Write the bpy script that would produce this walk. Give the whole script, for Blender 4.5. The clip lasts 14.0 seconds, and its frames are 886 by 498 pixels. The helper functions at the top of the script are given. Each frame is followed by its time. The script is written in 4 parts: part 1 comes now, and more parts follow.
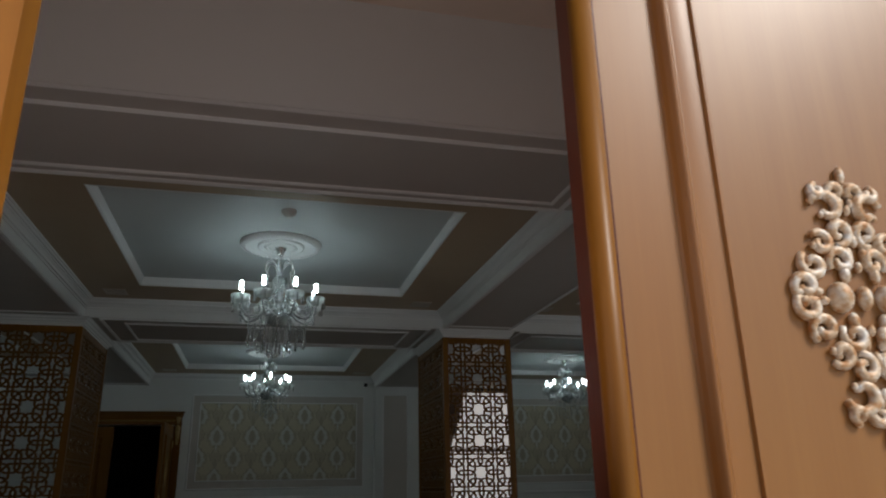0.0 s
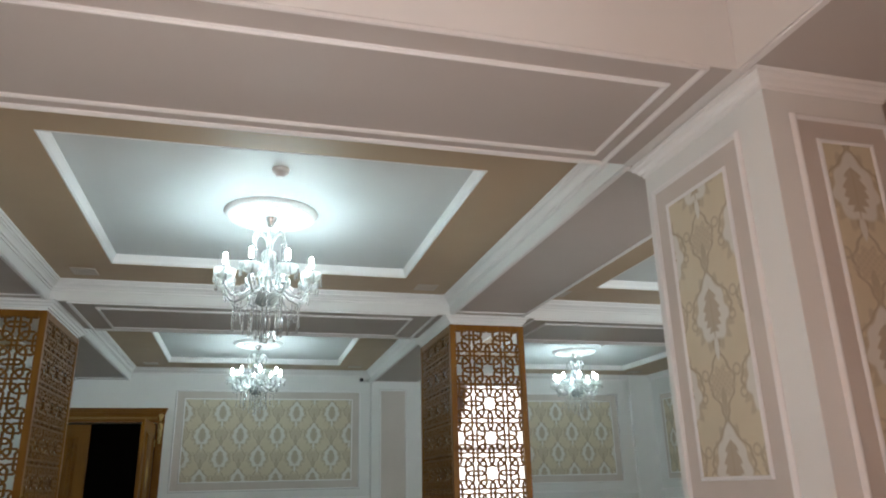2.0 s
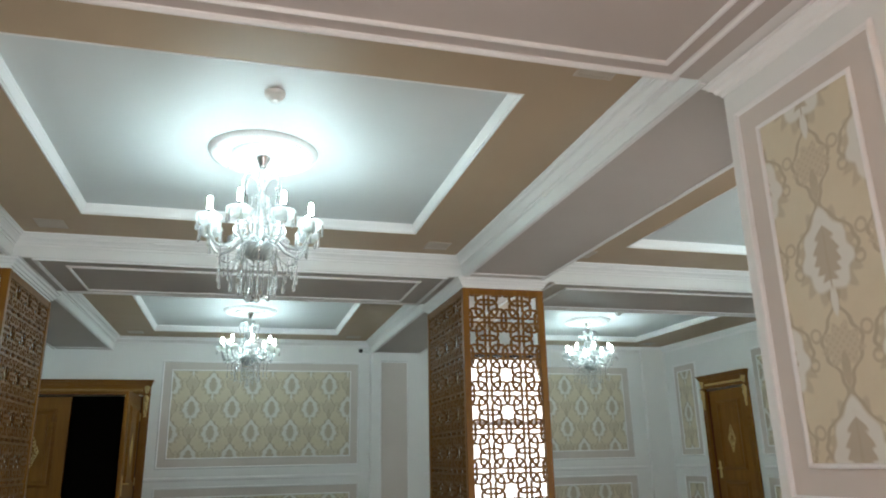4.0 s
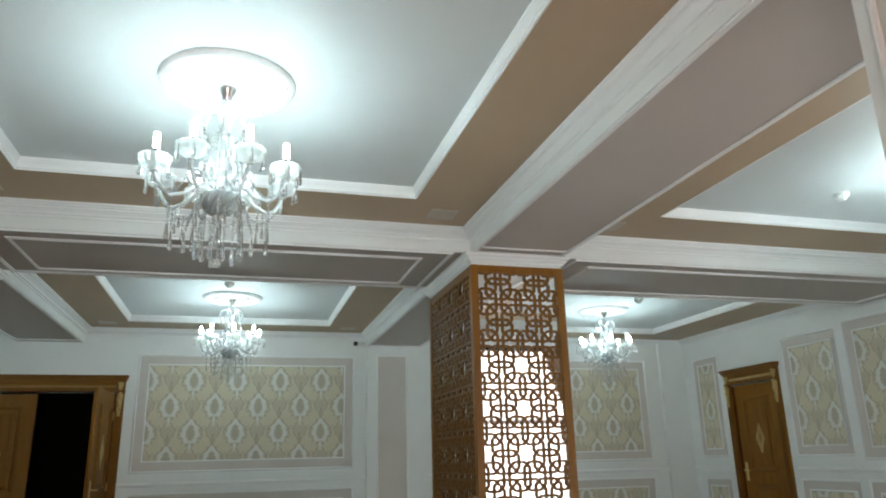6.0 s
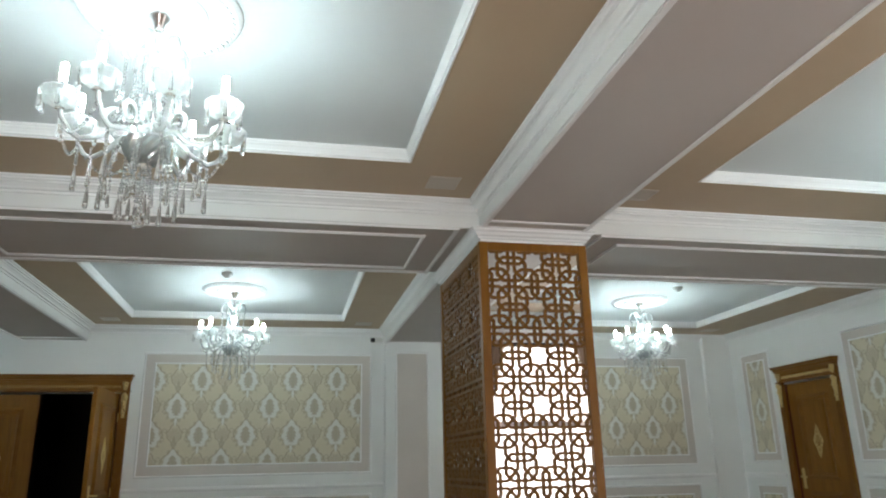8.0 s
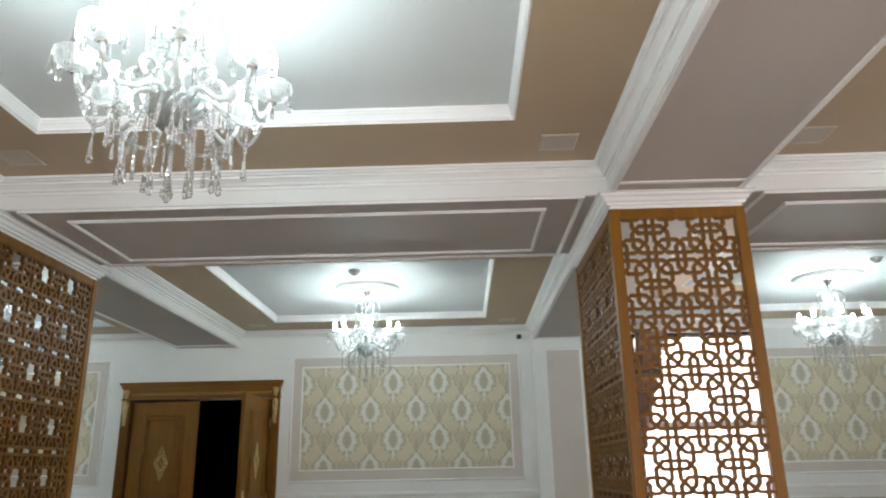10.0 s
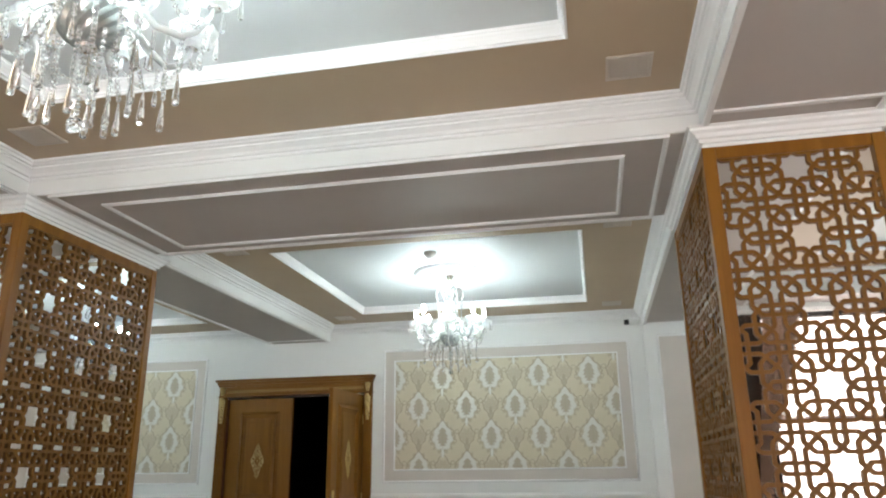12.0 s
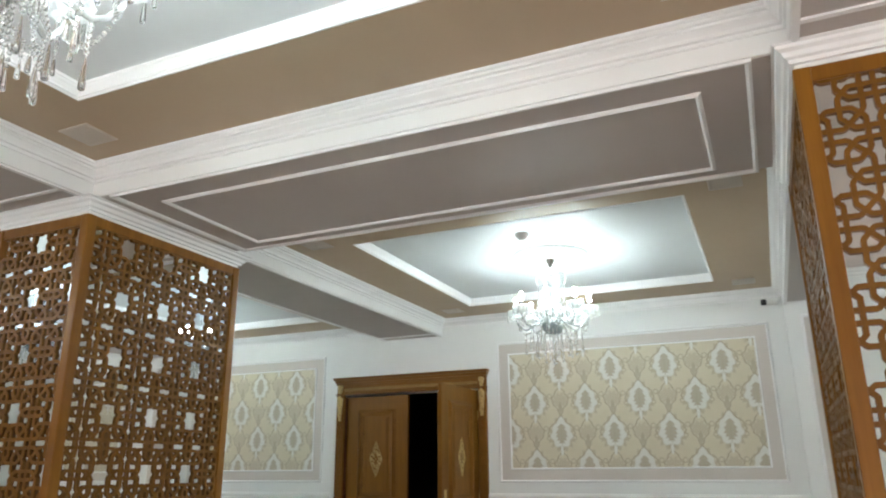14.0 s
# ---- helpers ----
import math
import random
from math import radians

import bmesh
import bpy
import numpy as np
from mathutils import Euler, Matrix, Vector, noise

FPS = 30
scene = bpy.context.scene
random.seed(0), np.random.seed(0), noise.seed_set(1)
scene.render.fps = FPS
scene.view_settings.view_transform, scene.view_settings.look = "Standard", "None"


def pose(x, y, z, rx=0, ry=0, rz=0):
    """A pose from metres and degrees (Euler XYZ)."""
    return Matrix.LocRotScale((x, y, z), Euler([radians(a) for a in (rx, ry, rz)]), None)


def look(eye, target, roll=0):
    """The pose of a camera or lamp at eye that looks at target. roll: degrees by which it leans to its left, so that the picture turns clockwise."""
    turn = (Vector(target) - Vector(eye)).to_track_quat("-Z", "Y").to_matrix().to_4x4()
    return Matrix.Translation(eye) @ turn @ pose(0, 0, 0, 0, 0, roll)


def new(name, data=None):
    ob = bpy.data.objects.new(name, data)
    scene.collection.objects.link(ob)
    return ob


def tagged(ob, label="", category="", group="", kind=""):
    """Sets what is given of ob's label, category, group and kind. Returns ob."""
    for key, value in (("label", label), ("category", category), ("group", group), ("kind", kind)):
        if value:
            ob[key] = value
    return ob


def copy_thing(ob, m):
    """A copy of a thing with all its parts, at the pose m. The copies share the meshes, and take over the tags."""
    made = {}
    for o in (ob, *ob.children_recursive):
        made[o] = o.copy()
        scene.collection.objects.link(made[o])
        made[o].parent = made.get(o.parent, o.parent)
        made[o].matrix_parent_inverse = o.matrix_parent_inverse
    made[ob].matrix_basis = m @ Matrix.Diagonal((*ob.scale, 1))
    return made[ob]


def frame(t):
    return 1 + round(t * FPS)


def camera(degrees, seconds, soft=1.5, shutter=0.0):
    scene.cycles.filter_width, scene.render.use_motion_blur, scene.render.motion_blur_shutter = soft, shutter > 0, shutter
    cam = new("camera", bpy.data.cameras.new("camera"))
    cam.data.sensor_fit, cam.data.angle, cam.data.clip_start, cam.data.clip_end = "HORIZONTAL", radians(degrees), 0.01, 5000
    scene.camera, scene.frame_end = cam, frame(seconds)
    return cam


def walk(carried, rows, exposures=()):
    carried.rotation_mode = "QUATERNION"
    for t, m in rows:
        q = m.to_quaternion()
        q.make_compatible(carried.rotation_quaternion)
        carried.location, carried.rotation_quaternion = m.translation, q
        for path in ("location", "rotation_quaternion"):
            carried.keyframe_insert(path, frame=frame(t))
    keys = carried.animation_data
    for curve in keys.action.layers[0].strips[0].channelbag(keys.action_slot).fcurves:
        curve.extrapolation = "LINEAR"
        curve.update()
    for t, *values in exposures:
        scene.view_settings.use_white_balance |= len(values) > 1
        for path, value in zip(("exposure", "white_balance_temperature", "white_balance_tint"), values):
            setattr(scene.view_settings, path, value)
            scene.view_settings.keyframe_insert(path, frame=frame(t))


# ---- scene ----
cam = camera(63.5, 14.0, soft=2.0, shutter=0.4)
PATH = [
    (0, (-0.104, 0.003, 1.221), (0.37, 1.84, 1.852), -1.2),
    (0.5, (-0.13, 0.203, 1.22), (0.418, 2.02, 1.849), -1.3),
    (1, (-0.109, 0.416, 1.238), (0.496, 2.216, 1.866), -1.3),
    (1.5, (-0.088, 0.599, 1.257), (0.453, 2.42, 1.885), -1.2),
    (2, (-0.077, 0.773, 1.251), (0.422, 2.605, 1.88), -1.4),
    (2.5, (-0.071, 0.968, 1.266), (0.428, 2.809, 1.866), -1.3),
    (3, (-0.068, 1.134, 1.28), (0.444, 2.983, 1.848), -1.3),
    (5.5, (0.06, 2.198, 1.33), (0.584, 4.045, 1.891), -1.3),
    (6, (0.137, 2.405, 1.332), (0.662, 4.251, 1.895), -1.4),
    (6.5, (0.242, 2.581, 1.339), (0.764, 4.427, 1.903), -1.4),
    (7, (0.349, 2.751, 1.327), (0.865, 4.598, 1.894), -1.4),
    (9.5, (0.853, 3.433, 1.341), (0.937, 5.342, 1.932), -1.1),
    (10, (0.936, 3.611, 1.351), (0.894, 5.521, 1.944), -1.1),
    (10.5, (1.025, 3.779, 1.347), (0.885, 5.683, 1.942), -1.0),
    (11, (1.121, 3.967, 1.361), (0.89, 5.863, 1.954), -0.9),
    (11.5, (1.187, 4.133, 1.354), (0.877, 6.017, 1.948), -0.8),
    (12, (1.246, 4.314, 1.366), (0.862, 6.185, 1.959), -0.7),
    (12.5, (1.318, 4.457, 1.37), (0.857, 6.311, 1.962), -0.7),
    (13, (1.408, 4.603, 1.371), (0.853, 6.43, 1.966), -0.8),
    (13.5, (1.49, 4.715, 1.373), (0.826, 6.506, 1.969), -0.7),
    (14, (1.583, 4.856, 1.369), (0.804, 6.601, 1.961), -0.4),
]
EXPOSURES = [(0.0, -0.72, 6500, 10), (0.2, 0.35, 6500, 10), (0.5, 0.9, 6500, 10), (1.0, 1.62, 6500, 10), (1.6, 1.84, 6500, 10), (3.0, 2.06, 6450, 6), (7.0, 2.09, 6500, 8), (9.5, 2.32, 6800, 14), (10.5, 2.50, 6850, 15), (12.0, 2.69, 6850, 15), (14.0, 2.77, 6850, 15)]
walk(cam, [(t, look(eye, target, roll)) for t, eye, target, roll in PATH], EXPOSURES)

# ---- light ----
world = bpy.data.worlds.new("world")
scene.world = world
world.use_nodes = True
wn = world.node_tree.nodes
sky = wn.new("ShaderNodeTexSky")
sky.sky_type, sky.sun_disc = "NISHITA", False
sky.sun_elevation, sky.sun_rotation = radians(40.1), radians(133.9)
wn["Background"].inputs["Strength"].default_value = 0.15
world.node_tree.links.new(sky.outputs[0], wn["Background"].inputs["Color"])


def area_lamp(name, m, width, height, watts, colour):
    lamp = bpy.data.lights.new(name, "AREA")
    lamp.shape, lamp.size, lamp.size_y, lamp.energy, lamp.color = "RECTANGLE", width, height, watts, colour
    ob = new(name, lamp)
    ob.matrix_world = m
    return ob


# daylight that falls in by the open entrance and by the curtained window
area_lamp("daylight_entrance", look((-0.10, 1.06, 1.1), (0.05, 3.2, 2.6)), 0.75, 1.8, 7.8, (1.0, 0.84, 0.79))
sun = new("sun", bpy.data.lights.new("sun", "SUN"))
sun.data.energy, sun.data.angle, sun.data.color = 4.6, radians(14), (1.0, 0.94, 0.86)
sun.matrix_world = look((4.8, -4.6, 5.6), (0, 0, 0))
area_lamp("daylight_window", look((3.75, 3.30, 1.6), (3.75, 6.0, 1.6)), 1.5, 2.2, 2.5, (1.0, 0.90, 0.85))
BULB = 50.0

# ---- helpers of the scene ----
def box(bm, x0, y0, z0, x1, y1, z1):
    v = [bm.verts.new(c) for c in ((x0, y0, z0), (x1, y0, z0), (x1, y1, z0), (x0, y1, z0), (x0, y0, z1), (x1, y0, z1), (x1, y1, z1), (x0, y1, z1))]
    for f in ((3, 2, 1, 0), (4, 5, 6, 7), (0, 1, 5, 4), (1, 2, 6, 5), (2, 3, 7, 6), (3, 0, 4, 7)):
        bm.faces.new([v[i] for i in f])
    return bm


def boxes(*rows):
    bm = bmesh.new()
    for r in rows:
        box(bm, *r)
    return bm


def rect_ring(bm, a0, a1, b0, b1, profile, origin=(0, 0, 0), u=(1, 0, 0), v=(0, 1, 0), n=(0, 0, 1)):
    """A mitred moulding round a rectangle: profile rows are (outwards, along n)."""
    origin, u, v, n = Vector(origin), Vector(u), Vector(v), Vector(n)
    rings = []
    for o, h in profile:
        rings.append([bm.verts.new(origin + u * a + v * b + n * h) for a, b in ((a0 - o, b0 - o), (a1 + o, b0 - o), (a1 + o, b1 + o), (a0 - o, b1 + o))])
    for i, ring in enumerate(rings):
        after = rings[(i + 1) % len(rings)]
        for k in range(4):
            bm.faces.new((ring[k], ring[(k + 1) % 4], after[(k + 1) % 4], after[k]))
    return bm


def lathe(bm, rows, steps=24, at=(0, 0, 0), lobes=0, depth=0.0):
    """A turned body about z: rows are (radius, z); lobes flute it."""
    rings = []
    for r, z in rows:
        ring = []
        for k in range(steps):
            a = 2 * math.pi * k / steps
            q = r * (1 + depth * math.cos(lobes * a)) if lobes else r
            ring.append(bm.verts.new((at[0] + q * math.cos(a), at[1] + q * math.sin(a), at[2] + z)))
        rings.append(ring)
    for low, high in zip(rings, rings[1:]):
        for k in range(steps):
            bm.faces.new((low[k], low[(k + 1) % steps], high[(k + 1) % steps], high[k]))
    for ring, flip in ((rings[0], True), (rings[-1], False)):
        bm.faces.new(ring[::-1] if flip else ring)
    return bm


def tube(bm, points, radius, sides=8, closed=False):
    """A round bar along points; radius is one number or one for each point."""
    pts = [Vector(p) for p in points]
    count, rings = len(pts), []
    radii = radius if isinstance(radius, (list, tuple)) else [radius] * count
    normal = None
    for i, p in enumerate(pts):
        a = pts[i - 1] if i > 0 or closed else p
        b = pts[(i + 1) % count] if i < count - 1 or closed else p
        way = (b - a).normalized()
        if normal is None:
            normal = way.orthogonal().normalized()
        else:
            normal = (normal - way * normal.dot(way)).normalized()
        side = way.cross(normal)
        rings.append([bm.verts.new(p + (normal * math.cos(2 * math.pi * k / sides) + side * math.sin(2 * math.pi * k / sides)) * radii[i]) for k in range(sides)])
    pairs = list(zip(rings, rings[1:])) + ([(rings[-1], rings[0])] if closed else [])
    for low, high in pairs:
        for k in range(sides):
            bm.faces.new((low[k], low[(k + 1) % sides], high[(k + 1) % sides], high[k]))
    if not closed:
        bm.faces.new(rings[0][::-1]), bm.faces.new(rings[-1])
    return bm


def ball(bm, at, r, seg=10, squash=1.0):
    m = Matrix.Translation(at) @ Matrix.Diagonal((r, r, r * squash, 1))
    bmesh.ops.create_uvsphere(bm, u_segments=seg, v_segments=max(5, seg // 2 + 1), radius=1, matrix=m)
    return bm


def mesh_of(name, bm, material, smooth=False):
    bmesh.ops.recalc_face_normals(bm, faces=bm.faces[:])
    me = bpy.data.meshes.new(name)
    bm.to_mesh(me)
    bm.free()
    if smooth:
        me.shade_smooth()
    me.materials.append(material)
    return me


def thing(name, bm, material, label="", category="", group="", kind="", at=None, smooth=False):
    ob = new(name, mesh_of(name, bm, material, smooth) if bm else None)
    if at is not None:
        ob.matrix_world = at
    return tagged(ob, label, category, group, kind)


def part(name, bm, material, parent, label="", smooth=False, at=None):
    ob = new(name, mesh_of(name, bm, material, smooth))
    ob.parent = parent
    if at is not None:
        ob.matrix_basis = at
    return tagged(ob, label)


def bevelled(bm, width=0.004, segments=2):
    bmesh.ops.bevel(bm, geom=bm.edges[:], offset=width, segments=segments, affect="EDGES", profile=0.5)
    return bm


# ---- materials ----
def material(name, colour, rough=0.5, metal=0.0, spec=0.5):
    mat = bpy.data.materials.new(name)
    mat.use_nodes = True
    b = mat.node_tree.nodes["Principled BSDF"]
    b.inputs["Base Color"].default_value = (*colour, 1)
    b.inputs["Roughness"].default_value, b.inputs["Metallic"].default_value = rough, metal
    b.inputs["Specular IOR Level"].default_value = spec
    return mat


class Nodes:
    """Short names for building node trees."""

    def __init__(self, mat):
        self.tree, self.b = mat.node_tree, mat.node_tree.nodes["Principled BSDF"]

    def add(self, kind, **settings):
        node = self.tree.nodes.new(kind)
        for key, value in settings.items():
            setattr(node, key, value)
        return node

    def link(self, a, b):
        self.tree.links.new(a, b)

    def math(self, op, a, b=0.0, c=0.0):
        node = self.add("ShaderNodeMath", operation=op)
        for i, value in enumerate((a, b, c)):
            if hasattr(value, "is_output"):
                self.link(value, node.inputs[i])
            elif i < len(node.inputs):
                node.inputs[i].default_value = value
        return node.outputs[0]

    def coords(self):
        return self.add("ShaderNodeTexCoord").outputs["Object"]

    def noise(self, scale, detail=4.0, rough=0.55, vector=None, stretch=None):
        vector = vector or self.coords()
        if stretch:
            m = self.add("ShaderNodeMapping")
            m.inputs["Scale"].default_value = stretch
            self.link(vector, m.inputs["Vector"])
            vector = m.outputs[0]
        node = self.add("ShaderNodeTexNoise")
        node.inputs["Scale"].default_value, node.inputs["Detail"].default_value, node.inputs["Roughness"].default_value = scale, detail, rough
        self.link(vector, node.inputs["Vector"])
        return node.outputs["Fac"]

    def ramp(self, fac, *stops):
        node = self.add("ShaderNodeValToRGB")
        while len(node.color_ramp.elements) < len(stops):
            node.color_ramp.elements.new(0.5)
        for el, (pos, col) in zip(node.color_ramp.elements, stops):
            el.position, el.color = pos, (*col, 1)
        self.link(fac, node.inputs["Fac"])
        return node.outputs["Color"]

    def mix(self, fac, a, b, blend="MIX"):
        node = self.add("ShaderNodeMix", data_type="RGBA", blend_type=blend)
        ins = [s for s in node.inputs if s.enabled]
        for socket, value in zip(ins, (fac, a, b)):
            if hasattr(value, "is_output"):
                self.link(value, socket)
            else:
                socket.default_value = value if isinstance(value, (int, float)) else (*value, 1)
        return [s for s in node.outputs if s.enabled][0]

    def bump(self, height, strength=0.3, distance=0.002):
        node = self.add("ShaderNodeBump")
        node.inputs["Strength"].default_value, node.inputs["Distance"].default_value = strength, distance
        self.link(height, node.inputs["Height"])
        self.link(node.outputs[0], self.b.inputs["Normal"])


def paint(name, colour, rough=0.55, grain=140.0, bump=0.035, vary=0.05):
    """Rolled wall paint: faint roller texture, faint uneven tone."""
    mat = material(name, colour, rough, 0.0, 0.3)
    n = Nodes(mat)
    wide = n.noise(1.3, 3.0)
    dark = tuple(c * (1 - vary) for c in colour)
    n.link(n.ramp(wide, (0.3, dark), (0.7, colour)), n.b.inputs["Base Color"])
    n.bump(n.noise(grain, 3.0), bump, 0.001)
    n.link(n.math("MULTIPLY_ADD", n.noise(4.0), 0.15, rough - 0.07), n.b.inputs["Roughness"])
    return mat


def wood(name, light, dark, rough=0.32, axis=2, coat=0.25, satin=0.24):
    """Lacquered wood with its grain along one axis of the object."""
    mat = material(name, light, rough, 0.0, 0.25)
    n = Nodes(mat)
    stretch = [9.0, 9.0, 9.0]
    stretch[axis] = 0.7
    grain = n.noise(1.6, 6.0, 0.6, stretch=tuple(stretch))
    fine = [160.0, 160.0, 160.0]
    fine[axis] = 3.0
    pores = n.noise(1.0, 3.0, 0.6, stretch=tuple(fine))
    tone = n.ramp(grain, (0.25, dark), (0.5, tuple((a + b) / 2 for a, b in zip(light, dark))), (0.72, light))
    n.link(n.mix(n.math("MULTIPLY", pores, 0.35), tone, tuple(c * 0.6 for c in dark)), n.b.inputs["Base Color"])
    n.bump(pores, 0.08, 0.0008)
    n.b.inputs["Coat Weight"].default_value, n.b.inputs["Coat Roughness"].default_value = coat, satin
    return mat


WHITE = paint("white_paint", (0.78, 0.775, 0.77), 0.6, 60.0, 0.008, 0.03)
WALL = paint("wall_paint_white", (0.78, 0.78, 0.77), 0.6)
TRIM = paint("white_satin_trim", (0.81, 0.80, 0.80), 0.45, 60.0, 0.008, 0.03)
TAUPE = paint("soffit_taupe_paint", (0.50, 0.455, 0.432), 0.5)
BEIGE = paint("ceiling_beige_paint", (0.45, 0.34, 0.235), 0.5)
TRAY = paint("tray_grey_white_paint", (0.61, 0.63, 0.635), 0.5)
PEACH = paint("vestibule_warm_paint", (0.72, 0.60, 0.52), 0.55)
WOOD = wood("honey_lacquered_wood", (0.28, 0.119, 0.013), (0.18, 0.066, 0.006), 0.42, 2, 0.05)
ENTRY = wood("glossy_entrance_wood", (0.32, 0.142, 0.034), (0.265, 0.106, 0.022), 0.5, 2, 0.55, 0.34)
ENTRYX = wood("glossy_entrance_wood_across", (0.31, 0.132, 0.030), (0.25, 0.095, 0.018), 0.5, 2, 0.55, 0.34)
LATTICE = wood("lattice_wood", (0.205, 0.088, 0.009), (0.14, 0.054, 0.005), 0.5, 2, 0.05)
DOORWOOD = wood("amber_door_wood", (0.262, 0.110, 0.010), (0.175, 0.066, 0.005), 0.45, 2, 0.04)
DOORWOODX = wood("amber_door_wood_across", (0.245, 0.100, 0.009), (0.16, 0.058, 0.005), 0.45, 0, 0.04)
DARKWOOD = wood("red_brown_wood", (0.12, 0.030, 0.013), (0.07, 0.016, 0.007))
MIRROR = material("mirror_glass", (0.86, 0.88, 0.87), 0.02, 1.0)
GOLD = material("gilt_resin", (0.62, 0.46, 0.21), 0.45, 0.6)
OLDGOLD = material("darkened_gilt", (0.34, 0.21, 0.07), 0.5, 0.4)
CHROME = material("polished_chrome", (0.72, 0.72, 0.72), 0.12, 1.0)
BLACK = material("black_plastic", (0.01, 0.01, 0.012), 0.4)
PLASTIC = material("white_plastic", (0.75, 0.75, 0.73), 0.4)
FLOOR = paint("floor_polished_tile", (0.74, 0.70, 0.66), 0.2, 60, 0.03, 0.12)

# ---- setting: floor, walls, beams, ceilings ----
SOFFIT, CEIL, TRAYZ, HALL, FAR, BACK = 2.88, 3.065, 3.142, 6.90, 12.44, 1.05
XB = (1.82, 2.58)          # beams that run along y
BEAM_A, BEAM_B = (2.97, 3.93), (7.54, 8.72)
floor = thing("floor", boxes((-HALL - 0.2, -6.0, -0.1, HALL + 0.2, FAR + 6.2, 0.0)), FLOOR, "pale polished stone floor of the hall", "floor", kind="structure")

DOOR_L, DOOR_R, DOOR_H = -3.11, -1.377, 2.25
thing("wall_far", boxes((-HALL - 0.2, FAR, 0, DOOR_L, FAR + 0.2, 3.4), (DOOR_R, FAR, 0, HALL + 0.2, FAR + 0.2, 3.4), (DOOR_L, FAR, DOOR_H, DOOR_R, FAR + 0.2, 3.4)),
      WALL, "white painted wall with framed wallpaper panels", "wall", kind="structure")
D2A, D2B = 10.41, 11.30
thing("wall_right", boxes((HALL, 3.3, 0, HALL + 0.2, D2A, 3.4), (HALL, D2B, 0, HALL + 0.2, FAR, 3.4), (HALL, D2A, DOOR_H, HALL + 0.2, D2B, 3.4)),
      WALL, "white painted side wall with framed wallpaper panels", "wall", kind="structure")
thing("wall_left", boxes((-HALL - 0.2, 3.3, 0, -HALL, FAR, 3.4)), WALL, "plain white painted side wall", "wall", kind="structure")
W0, W1, WZ0, WZ1 = 2.53, 4.75, 0.35, 2.80
thing("wall_window", boxes((W1, 3.3, 0, HALL, 3.5, SOFFIT), (W0, 3.3, 0, W1, 3.5, WZ0), (W0, 3.3, WZ1, W1, 3.5, SOFFIT)),
      WALL, "white wall round a tall curtained window", "wall", kind="structure")
thing("wall_near_left", boxes((-HALL, 3.3, 0, -2.545, 3.5, SOFFIT)), WALL, "plain white painted wall", "wall", kind="structure")
EL, ER, EH = -0.487, 1.352, 2.45
thing("wall_entrance", boxes((-2.66, BACK - 0.14, 0, EL - 0.06, BACK + 0.06, 3.5), (ER + 0.06, BACK - 0.14, 0, 2.66, BACK + 0.06, 3.5), (EL - 0.06, BACK - 0.14, EH, ER + 0.06, BACK + 0.06, 3.5)),
      PEACH, "warm painted wall round the entrance door", "wall", kind="structure")
for side, name in ((-1, "wall_vestibule_left"), (1, "wall_vestibule_right")):
    x0, x1 = sorted((side * 2.66, side * 2.86))
    thing(name, boxes((x0, BACK - 0.14, 0, x1, 3.3, 3.5)), PEACH, "warm painted side wall of the vestibule", "wall", kind="structure")
# added out of view, so that no sky light leaks in round the trays
thing("roof", boxes((-HALL - 0.2, BEAM_A[1], 3.5, HALL + 0.2, FAR + 0.2, 3.6), (2.9, 3.3, 3.5, HALL + 0.2, BEAM_A[1], 3.6), (-HALL - 0.2, 3.3, 3.5, -2.9, BEAM_A[1], 3.6)), WHITE, "unseen slab added above the ceilings to keep sky light out", "roof", kind="structure")
thing("ceiling_vestibule", boxes((-2.9, BACK - 0.2, 3.5, 2.9, BEAM_A[1], 3.6)), PEACH, "warm painted vestibule ceiling", "ceiling", kind="structure")


def beam(name, x0, y0, x1, y1, label="white painted ceiling beam with a taupe underside", mat=None):
    ob = thing(name, boxes((x0, y0, SOFFIT, x1, y1, 3.5)), mat or WHITE, label, "beam", kind="structure")
    return ob


for side in (-1, 1):
    x0, x1 = sorted((side * XB[0], side * XB[1]))
    for y0, y1 in ((BACK + 0.06, BEAM_A[0]), (BEAM_A[1], BEAM_B[0]), (BEAM_B[1], FAR)):
        ob = beam("beam_along", x0, y0, x1, y1)
        part("soffit", boxes((x0 + 0.012, y0 + 0.01, SOFFIT - 0.004, x1 - 0.012, y1 - 0.01, SOFFIT)), TAUPE, ob, "taupe painted underside")
        lines = bmesh.new()
        for xe, dx in ((x0, 1), (x1, -1)):
            a, b = sorted((xe + dx * 0.002, xe + dx * 0.03))
            box(lines, a, y0, SOFFIT - 0.014, b, y1, SOFFIT - 0.0045)
        if y0 > 3:
            box(lines, x0 + 0.03, y1 - 0.20, SOFFIT - 0.014, x1 - 0.03, y1 - 0.175, SOFFIT - 0.0045)
        part("edge_moulding", lines, TRIM, ob)

